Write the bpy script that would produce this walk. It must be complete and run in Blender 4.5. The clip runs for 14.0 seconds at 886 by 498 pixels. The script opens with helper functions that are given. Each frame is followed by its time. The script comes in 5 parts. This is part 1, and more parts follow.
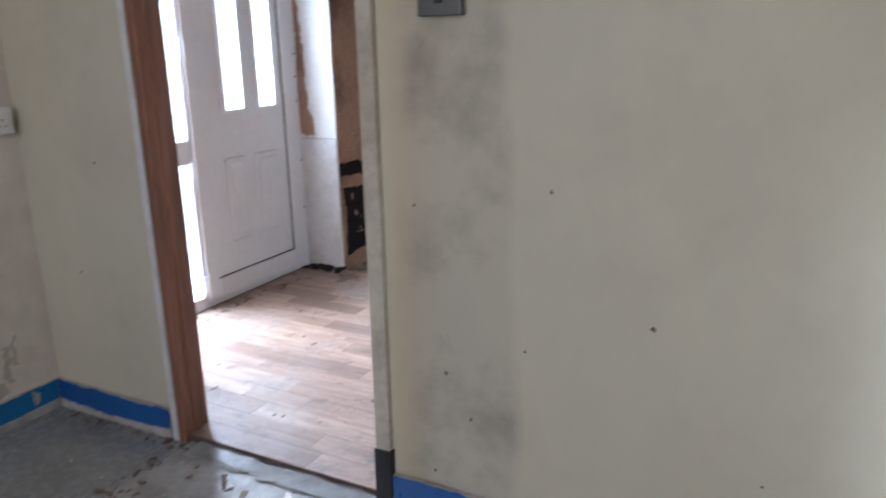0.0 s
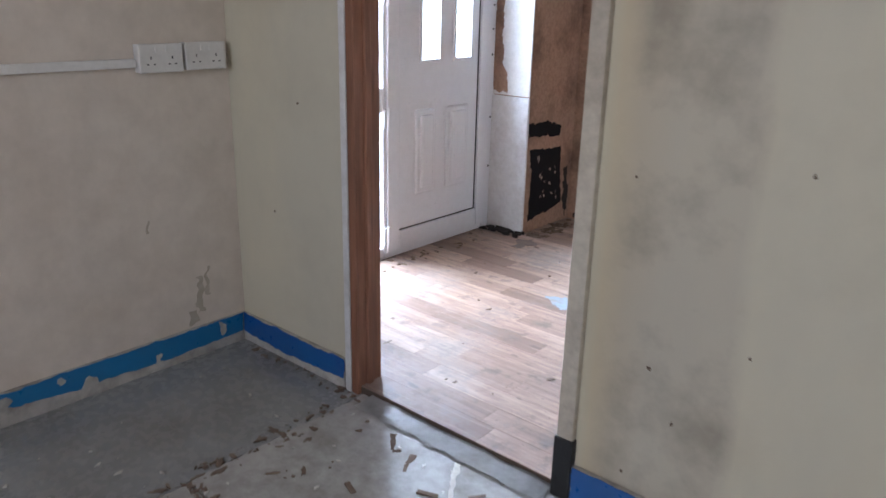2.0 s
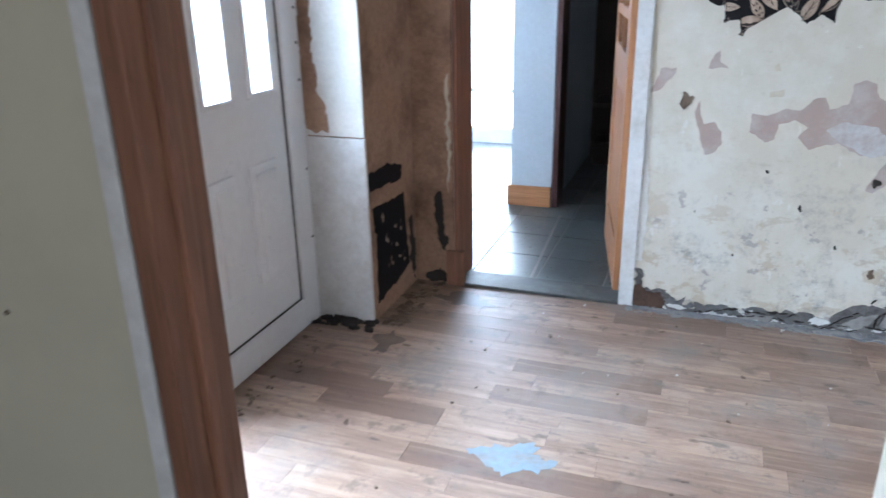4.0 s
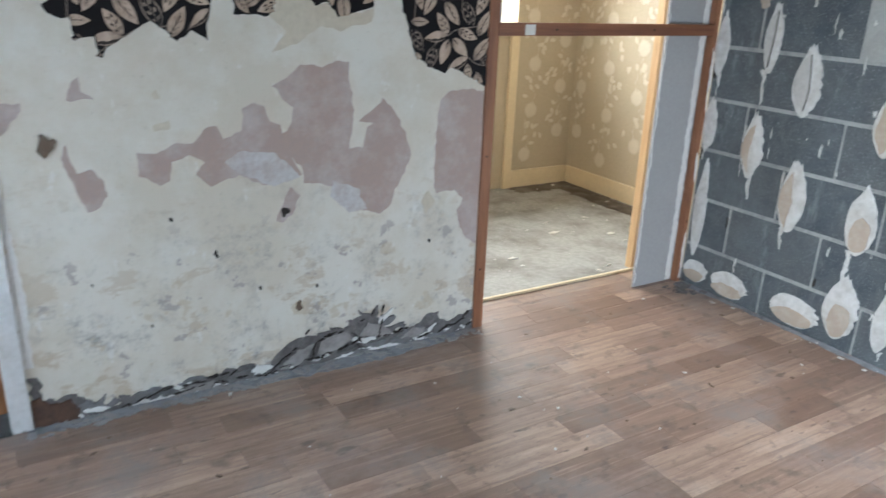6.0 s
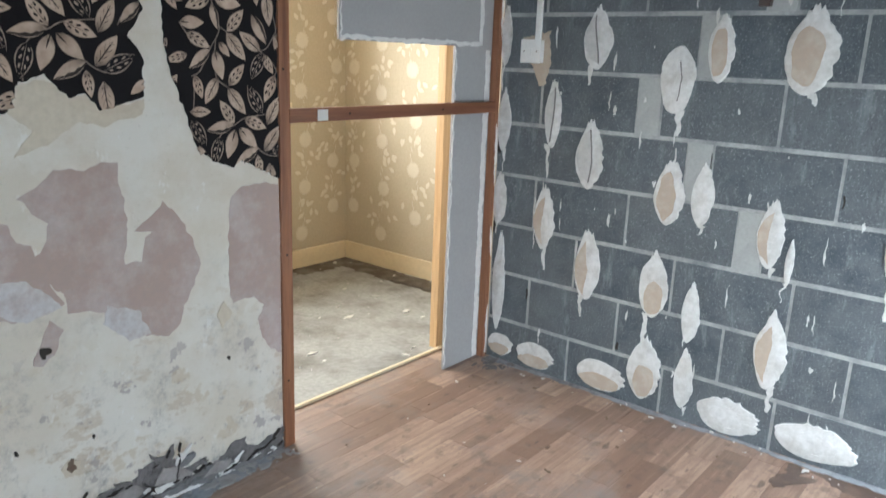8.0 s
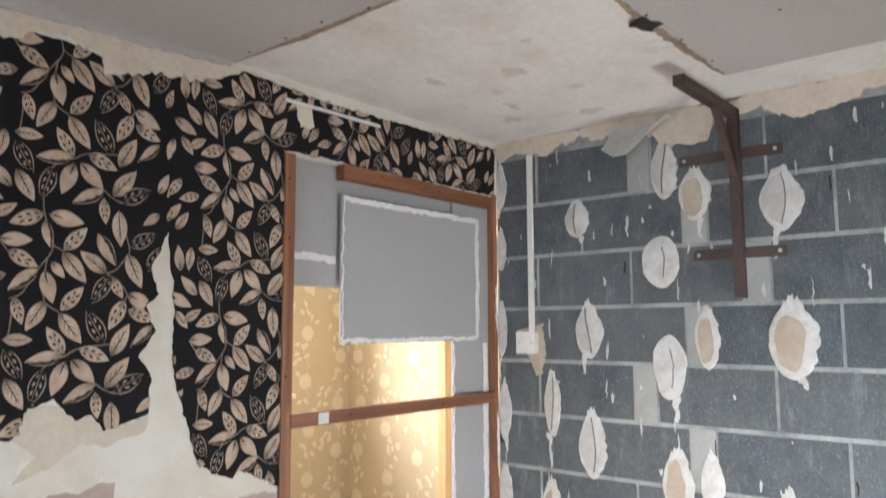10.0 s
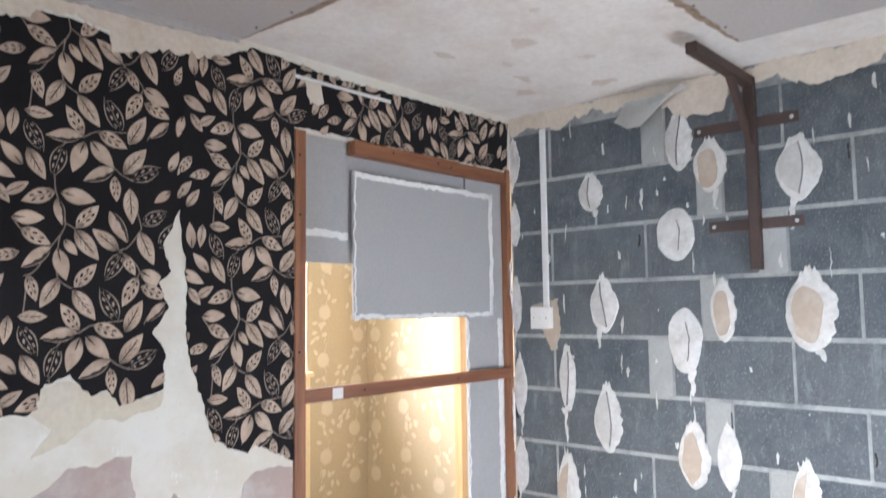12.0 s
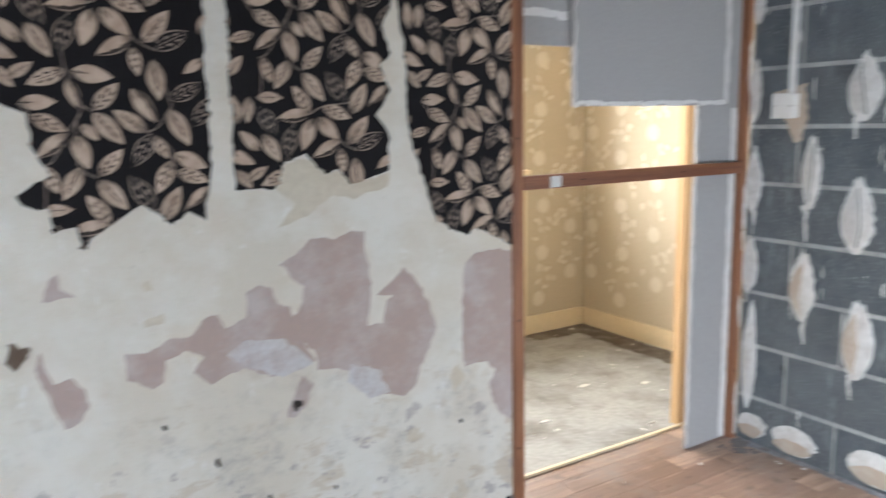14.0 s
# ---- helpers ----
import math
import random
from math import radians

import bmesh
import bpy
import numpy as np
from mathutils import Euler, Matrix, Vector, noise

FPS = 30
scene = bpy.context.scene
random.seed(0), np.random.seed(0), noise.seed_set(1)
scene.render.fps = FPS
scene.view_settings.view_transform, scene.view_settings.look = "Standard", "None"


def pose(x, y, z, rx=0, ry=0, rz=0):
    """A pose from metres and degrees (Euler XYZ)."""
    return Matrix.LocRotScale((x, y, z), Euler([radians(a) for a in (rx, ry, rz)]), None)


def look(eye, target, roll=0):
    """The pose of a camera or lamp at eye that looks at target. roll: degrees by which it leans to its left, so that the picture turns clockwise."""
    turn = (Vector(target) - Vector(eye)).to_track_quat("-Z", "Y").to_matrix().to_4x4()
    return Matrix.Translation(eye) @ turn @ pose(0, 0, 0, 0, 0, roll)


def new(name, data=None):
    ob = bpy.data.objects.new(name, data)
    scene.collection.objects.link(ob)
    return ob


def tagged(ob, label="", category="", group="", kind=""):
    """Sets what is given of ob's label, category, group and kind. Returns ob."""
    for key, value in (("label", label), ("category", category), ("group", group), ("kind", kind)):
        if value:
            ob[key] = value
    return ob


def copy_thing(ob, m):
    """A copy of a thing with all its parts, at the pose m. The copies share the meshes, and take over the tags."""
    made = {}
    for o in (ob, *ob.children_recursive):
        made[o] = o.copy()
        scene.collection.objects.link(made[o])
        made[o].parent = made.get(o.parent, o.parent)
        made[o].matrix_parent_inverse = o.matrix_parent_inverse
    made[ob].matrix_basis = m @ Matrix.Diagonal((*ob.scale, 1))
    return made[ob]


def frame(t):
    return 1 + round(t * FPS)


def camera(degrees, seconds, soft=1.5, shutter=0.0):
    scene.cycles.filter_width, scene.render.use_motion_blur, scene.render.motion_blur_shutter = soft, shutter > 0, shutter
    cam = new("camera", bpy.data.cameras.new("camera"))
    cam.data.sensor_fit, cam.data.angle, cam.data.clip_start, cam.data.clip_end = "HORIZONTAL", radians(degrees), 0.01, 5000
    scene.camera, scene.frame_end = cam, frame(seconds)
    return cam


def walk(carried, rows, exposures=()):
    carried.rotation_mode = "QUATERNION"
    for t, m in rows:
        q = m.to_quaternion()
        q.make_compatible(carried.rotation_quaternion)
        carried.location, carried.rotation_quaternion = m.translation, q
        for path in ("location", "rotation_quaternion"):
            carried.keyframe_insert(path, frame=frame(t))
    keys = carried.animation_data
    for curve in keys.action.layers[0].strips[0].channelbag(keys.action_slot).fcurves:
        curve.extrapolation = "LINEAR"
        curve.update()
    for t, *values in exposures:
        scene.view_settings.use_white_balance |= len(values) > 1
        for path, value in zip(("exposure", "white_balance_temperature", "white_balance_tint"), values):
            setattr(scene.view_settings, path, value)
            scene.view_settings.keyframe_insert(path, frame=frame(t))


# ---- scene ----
cam = camera(61.6, 14.0, shutter=0.4)
PATH = [
    (0, (-1.289, -3.825, 1.255), (-2.19, -2.123, 0.714), -1.2),
    (0.5, (-1.304, -3.852, 1.246), (-2.416, -2.313, 0.619), -0.1),
    (1, (-1.312, -3.864, 1.245), (-2.549, -2.425, 0.612), 0.7),
    (1.5, (-1.314, -3.844, 1.242), (-2.559, -2.412, 0.609), 1.0),
    (2, (-1.478, -3.744, 1.22), (-2.712, -2.305, 0.584), 1.3),
    (2.2, (-1.6, -3.671, 1.233), (-2.796, -2.206, 0.58), 1.0),
    (4.3, (-2.602, -2.782, 1.316), (-3.069, -0.975, 0.597), -0.4),
    (4.5, (-2.645, -2.705, 1.299), (-2.939, -0.867, 0.568), -0.2),
    (4.6, (-2.677, -2.653, 1.297), (-2.837, -0.801, 0.559), -0.9),
    (5, (-2.803, -2.523, 1.283), (-2.453, -0.712, 0.508), -2.0),
    (5.5, (-2.808, -2.381, 1.269), (-2.046, -0.693, 0.515), 1.8),
    (6, (-2.722, -2.25, 1.3), (-1.74, -0.643, 0.627), 2.3),
    (6.5, (-2.687, -2.145, 1.295), (-1.507, -0.668, 0.643), 2.0),
    (7, (-2.687, -1.954, 1.29), (-1.264, -0.689, 0.679), 0.8),
    (7.2, (-2.691, -1.914, 1.298), (-1.246, -0.677, 0.68), 1.4),
    (9.3, (-2.684, -1.937, 1.416), (-1.15, -0.657, 1.331), 1.0),
    (9.5, (-2.685, -1.953, 1.42), (-1.155, -0.665, 1.407), 0.8),
    (10, (-2.706, -1.962, 1.452), (-1.187, -0.679, 1.665), -0.2),
    (10.5, (-2.712, -1.974, 1.461), (-1.217, -0.704, 1.847), -0.6),
    (11, (-2.715, -1.981, 1.467), (-1.24, -0.712, 1.929), -0.7),
    (11.5, (-2.703, -1.985, 1.452), (-1.224, -0.689, 1.817), -0.7),
    (12, (-2.68, -1.977, 1.431), (-1.193, -0.65, 1.594), -0.8),
    (12.5, (-2.626, -1.963, 1.403), (-1.184, -0.579, 1.366), -0.7),
    (13, (-2.581, -1.939, 1.377), (-1.191, -0.516, 1.171), -0.8),
    (13.5, (-2.585, -1.94, 1.37), (-1.246, -0.478, 1.107), -1.1),
    (14, (-2.648, -1.918, 1.352), (-1.611, -0.24, 1.019), -1.2),
]
walk(cam, [(t, look(eye, target, roll)) for t, eye, target, roll in PATH],
     [(0, 0.25, 5690, 15), (2.2, 0.29, 5700, 15), (4.3, -0.02, 5480, 7), (5.5, -0.38, 5660, 6), (7.2, -0.38, 5620, 5), (9.3, -0.06, 6350, 11), (9.7, 0.03, 6350, 12), (10.5, 0.41, 6300, 12),
      (11, 0.40, 6300, 12), (11.5, 0.46, 6100, 12), (12.1, 0.40, 5900, 13), (12.6, 0.05, 5850, 11), (13.5, -0.06, 5850, 10), (14, -0.07, 5900, 10)])

# ---- light ----
world = bpy.data.worlds.new("sky")
scene.world = world
world.use_nodes = True
wn = world.node_tree.nodes
sky = wn.new("ShaderNodeTexSky")
sky.sky_type, sky.sun_disc, sky.sun_elevation, sky.sun_rotation = "NISHITA", False, radians(40), radians(200)
wn["Background"].inputs[1].default_value = 0.1
world.node_tree.links.new(sky.outputs[0], wn["Background"].inputs[0])
sun = new("sun", bpy.data.lights.new("sun", "SUN"))
sun.data.energy, sun.data.angle, sun.data.color = 0.8, radians(15), (1, 0.96, 0.9)
sun.matrix_world = look((0, 0, 20), (4, 9, 0))


def window_light(name, at, toward, w, h, power, colour):
    lamp = new(name, bpy.data.lights.new(name, "AREA"))
    lamp.data.shape, lamp.data.size, lamp.data.size_y = "RECTANGLE", w, h
    lamp.data.energy, lamp.data.color = power, colour
    lamp.matrix_world = look(at, toward)
    return lamp


COOL, WARM = (0.86, 0.93, 1.0), (1.0, 0.94, 0.85)
window_light("daylight_east_room", (-0.65, 2.7, 1.9), (-0.65, 0.3, 0.6), 2.6, 1.6, 500, WARM)
window_light("daylight_hall", (-4.1, 3.0, 1.0), (-4.1, 1.0, 0.9), 1.0, 2.0, 170, COOL)
window_light("daylight_door", (-4.14, -1.12, 1.04), (-2.6, -1.12, 1.0), 1.4, 2.1, 24, COOL)
window_light("skylight_door", (-5.0, -1.3, 2.1), (-3.2, -1.2, 0.2), 1.6, 1.6, 430, (0.80, 0.90, 1.0))
# The next two are added fill lamps at an invented, unseen opening.
window_light("skylight_living", (-0.45, -3.2, 2.5), (-0.4, -1.4, 0.1), 1.1, 1.6, 135, COOL)
window_light("daylight_living", (-0.6, -2.5, 0.62), (-0.5, -1.0, 0.12), 0.75, 0.8, 38, COOL)
window_light("daylight_kitchen", (-2.2, -5.75, 1.6), (-2.3, -3.4, 0.6), 1.6, 1.1, 22, (1.0, 0.97, 0.95))


# ---- materials ----
class Nodes:
    """A small node-tree writer."""
    def __init__(self, name):
        self.m = bpy.data.materials.new(name)
        self.m.use_nodes = True
        self.t = self.m.node_tree
        self.b = self.t.nodes["Principled BSDF"]

    def add(self, kind, inputs=None, **props):
        n = self.t.nodes.new("ShaderNode" + kind)
        if "operation" in props:
            n.operation = props["operation"]
        if "data_type" in props:
            n.data_type = props["data_type"]
        if "clamp" in props:
            n.clamp = props["clamp"]
        for k, v in (inputs or {}).items():
            self.put(n.inputs[k], v)
        return n

    def put(self, socket, v):
        if isinstance(v, bpy.types.NodeSocket):
            self.t.links.new(v, socket)
        elif hasattr(v, "__len__") and len(v) == 3 and socket.type == "RGBA":
            socket.default_value = (*v, 1)
        else:
            socket.default_value = v

    def coords(self, shuffle=False, scale=None):
        c = self.add("TexCoord").outputs["Object"]
        if shuffle:
            r = self.add("ObjectInfo").outputs["Random"]
            k = self.add("VectorMath", {0: (37.0, 23.0, 51.0), "Scale": r}, operation="SCALE").outputs[0]
            c = self.add("VectorMath", {0: c, 1: k}, operation="ADD").outputs[0]
        if scale:
            c = self.add("VectorMath", {0: c, 1: scale}, operation="MULTIPLY").outputs[0]
        return c

    def noise(self, c, scale, detail=4.0, rough=0.55):
        return self.add("TexNoise", {"Vector": c, "Scale": scale, "Detail": detail, "Roughness": rough}).outputs[0]

    def ramp(self, v, lo, hi):
        return self.add("MapRange", {"Value": v, "From Min": lo, "From Max": hi}, clamp=True).outputs[0]

    def math(self, op, a, b=0.0):
        return self.add("Math", {0: a, 1: b}, operation=op).outputs[0]

    def mix(self, f, a, b):
        n = self.add("Mix", data_type="RGBA")
        self.put(n.inputs[0], f)
        self.put(n.inputs[6], a)
        self.put(n.inputs[7], b)
        return n.outputs[2]

    def bump(self, h, strength=0.3, dist=0.004):
        n = self.add("Bump", {"Height": h, "Strength": strength, "Distance": dist})
        self.put(self.b.inputs["Normal"], n.outputs[0])

    def done(self, colour, rough=0.6, metal=0.0, spec=0.5):
        self.put(self.b.inputs["Base Color"], colour)
        self.put(self.b.inputs["Roughness"], rough)
        self.put(self.b.inputs["Metallic"], metal)
        self.put(self.b.inputs["Specular IOR Level"], spec)
        return self.m


def worn(name, base, stain, rough=0.7, big=2.0, small=40.0, amount=0.5, bump=0.25, shuffle=False, stretch=None, metal=0.0, dist=0.003, spec=0.5):
    """A surface with broad stains and fine grain."""
    n = Nodes(name)
    c = n.coords(shuffle, stretch)
    a = n.ramp(n.noise(c, big, 6, 0.65), 0.45, 0.75)
    g = n.noise(c, small, 4, 0.6)
    col = n.mix(n.math("MULTIPLY", a, amount), base, stain)
    col = n.mix(n.math("MULTIPLY", n.ramp(g, 0.35, 0.75), 0.25 * amount + 0.08), col, [0.55 * v for v in stain])
    n.bump(g, bump, dist)
    return n.done(col, n.add("MapRange", {"Value": g, "To Min": rough - 0.1, "To Max": min(1, rough + 0.12)}).outputs[0], metal, spec)


def timber(name, light, dark, axis=2, rough=0.55, shuffle=True):
    n = Nodes(name)
    s = [26.0, 26.0, 26.0]
    s[axis] = 1.4
    c = n.coords(shuffle, s)
    g = n.noise(c, 1.6, 6, 0.6)
    f = n.noise(c, 7.0, 3)
    col = n.mix(n.ramp(g, 0.3, 0.7), light, dark)
    col = n.mix(n.math("MULTIPLY", n.ramp(f, 0.5, 0.75), 0.35), col, [0.4 * v for v in dark])
    n.bump(g, 0.2, 0.002)
    return n.done(col, rough)


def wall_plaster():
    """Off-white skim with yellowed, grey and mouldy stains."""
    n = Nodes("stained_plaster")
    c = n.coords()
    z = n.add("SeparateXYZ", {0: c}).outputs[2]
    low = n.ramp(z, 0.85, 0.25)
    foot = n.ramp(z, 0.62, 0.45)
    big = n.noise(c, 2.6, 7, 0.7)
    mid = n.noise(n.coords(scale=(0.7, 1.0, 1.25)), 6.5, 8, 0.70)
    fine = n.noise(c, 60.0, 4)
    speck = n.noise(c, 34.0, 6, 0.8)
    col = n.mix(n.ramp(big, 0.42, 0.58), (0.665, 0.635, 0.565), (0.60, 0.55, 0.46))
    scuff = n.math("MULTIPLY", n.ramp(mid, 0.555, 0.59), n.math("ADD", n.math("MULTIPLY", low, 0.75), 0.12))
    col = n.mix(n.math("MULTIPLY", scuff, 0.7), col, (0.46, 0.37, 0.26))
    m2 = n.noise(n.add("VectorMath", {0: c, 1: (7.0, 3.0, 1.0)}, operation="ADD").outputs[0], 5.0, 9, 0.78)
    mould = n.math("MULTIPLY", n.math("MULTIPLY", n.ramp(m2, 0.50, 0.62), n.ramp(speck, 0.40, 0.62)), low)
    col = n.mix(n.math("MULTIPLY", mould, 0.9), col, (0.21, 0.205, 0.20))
    scrape = n.noise(n.coords(scale=(1.0, 1.0, 0.5)), 14.0, 8, 0.75)
    col = n.mix(n.math("MULTIPLY", n.ramp(scrape, 0.60, 0.63), 0.55), col, (0.74, 0.73, 0.70))
    col = n.mix(n.math("MULTIPLY", n.ramp(fine, 0.62, 0.74), 0.3), col, (0.33, 0.29, 0.24))
    chip = n.noise(n.add("VectorMath", {0: c, 1: (2.0, 9.0, 4.0)}, operation="ADD").outputs[0], 11.0, 5, 0.6)
    col = n.mix(n.math("MULTIPLY", n.math("MULTIPLY", n.ramp(chip, 0.60, 0.625), foot), 0.75), col, (0.34, 0.30, 0.285))
    chip2 = n.noise(n.add("VectorMath", {0: c, 1: (5.0, 1.0, 8.0)}, operation="ADD").outputs[0], 8.0, 6, 0.65)
    col = n.mix(n.math("MULTIPLY", n.math("MULTIPLY", n.ramp(chip2, 0.585, 0.62), foot), 0.6), col, (0.50, 0.42, 0.30))
    n.bump(n.math("SUBTRACT", mid, n.math("MULTIPLY", n.ramp(chip, 0.60, 0.625), 0.2)), 0.4, 0.008)
    return n.done(col, 0.75)


def mouldy_paint():
    """Cream wall paint with grey mould blooms and vertical tide marks."""
    n = Nodes("mouldy_cream_paint")
    c = n.coords()
    broad = n.noise(n.coords(scale=(2.6, 2.6, 0.7)), 1.0, 5, 0.6)
    spots = n.noise(c, 16.0, 7, 0.75)
    fine = n.noise(c, 120.0, 3)
    col = n.mix(n.ramp(broad, 0.4, 0.65), (0.605, 0.56, 0.425), (0.555, 0.525, 0.415))
    x = n.add("SeparateXYZ", {0: c}).outputs[0]
    yellow = n.math("MULTIPLY", n.ramp(x, -2.30, -2.26), n.ramp(n.math("ADD", x, n.math("MULTIPLY", broad, 0.12)), -2.06, -2.16))
    col = n.mix(n.math("MULTIPLY", yellow, 0.7), col, (0.56, 0.47, 0.31))
    band = n.math("MULTIPLY", n.ramp(x, -2.26, -2.2), n.ramp(n.math("ADD", x, n.math("MULTIPLY", broad, 0.2)), -1.82, -1.86))
    col = n.mix(n.math("MULTIPLY", band, 0.45), col, (0.44, 0.40, 0.335))
    bloom = n.math("MULTIPLY", n.ramp(n.noise(c, 4.2, 5, 0.62), 0.46, 0.70), n.math("ADD", n.math("MULTIPLY", band, 0.52), 0.12))
    col = n.mix(bloom, col, (0.23, 0.20, 0.155))
    col = n.mix(n.math("MULTIPLY", n.ramp(spots, 0.68, 0.74), 0.6), col, (0.22, 0.17, 0.11))
    n.bump(fine, 0.15, 0.002)
    return n.done(col, 0.6)


def blockwork():
    n = Nodes("concrete_block")
    c = n.coords(True)
    r = n.add("ObjectInfo").outputs["Random"]
    g = n.noise(c, 160.0, 3, 0.7)
    m = n.noise(c, 9.0, 6, 0.7)
    col = n.mix(n.ramp(m, 0.35, 0.7), (0.066, 0.076, 0.086), (0.12, 0.133, 0.142))
    col = n.mix(n.math("MULTIPLY", r, 0.4), col, (0.16, 0.165, 0.165))
    col = n.mix(n.math("MULTIPLY", n.ramp(g, 0.58, 0.70), 0.6), col, (0.38, 0.39, 0.39))
    col = n.mix(n.math("MULTIPLY", n.ramp(g, 0.4, 0.3), 0.7), col, (0.04, 0.045, 0.05))
    smear = n.noise(n.coords(True, (1.0, 5.0, 1.3)), 3.0, 8, 0.75)
    col = n.mix(n.math("MULTIPLY", n.ramp(smear, 0.56, 0.68), 0.35), col, (0.32, 0.335, 0.34))
    n.bump(g, 0.8, 0.005)
    return n.done(col, 0.95, 0.0, 0.25)


def strip_floor():
    """Wood-look strips, each its own tone, streaked, scuffed and damp-marked."""
    n = Nodes("wood_strip")
    c = n.coords(True, (1.6, 30.0, 1.0))
    r = n.add("ObjectInfo").outputs["Random"]
    g = n.noise(c, 1.5, 6, 0.65)
    col = n.mix(n.ramp(r, 0.05, 0.95), (0.40, 0.275, 0.198), (0.165, 0.098, 0.066))
    streak = n.noise(n.coords(True, (2.2, 60.0, 1.0)), 1.0, 5, 0.7)
    col = n.mix(n.math("MULTIPLY", n.ramp(g, 0.40, 0.66), 0.5), col, (0.13, 0.078, 0.052))
    col = n.mix(n.math("MULTIPLY", n.ramp(streak, 0.54, 0.66), 0.45), col, (0.09, 0.056, 0.040))
    col = n.mix(n.math("MULTIPLY", n.ramp(streak, 0.44, 0.34), 0.30), col, (0.50, 0.37, 0.27))
    blot = n.noise(n.coords(True, (3.0, 9.0, 1.0)), 1.6, 7, 0.7)
    col = n.mix(n.math("MULTIPLY", n.ramp(blot, 0.44, 0.62), 0.55), col, (0.155, 0.092, 0.068))
    knot = n.noise(n.coords(True, (9.0, 22.0, 1.0)), 1.0, 3, 0.5)
    col = n.mix(n.math("MULTIPLY", n.ramp(knot, 0.66, 0.72), 0.7), col, (0.055, 0.034, 0.026))
    pos = n.add("NewGeometry").outputs["Position"]
    d = n.noise(pos, 3.4, 9, 0.78)
    col = n.mix(n.math("MULTIPLY", n.ramp(d, 0.535, 0.66), 0.7), col, (0.06, 0.043, 0.034))
    d2 = n.noise(n.add("VectorMath", {0: pos, 1: (4.0, 2.0, 0.0)}, operation="ADD").outputs[0], 11.0, 5, 0.65)
    col = n.mix(n.math("MULTIPLY", n.ramp(d2, 0.56, 0.66), 0.55), col, (0.08, 0.055, 0.042))
    speck = n.noise(pos, 38.0, 5, 0.75)
    col = n.mix(n.math("MULTIPLY", n.ramp(speck, 0.62, 0.68), 0.6), col, (0.05, 0.04, 0.034))
    dust = n.noise(pos, 1.7, 7, 0.7)
    col = n.mix(n.math("MULTIPLY", n.ramp(dust, 0.48, 0.64), 0.32), col, (0.42, 0.37, 0.335))
    n.bump(g, 0.12, 0.001)
    return n.done(col, n.add("MapRange", {"Value": dust, "To Min": 0.34, "To Max": 0.62}).outputs[0])


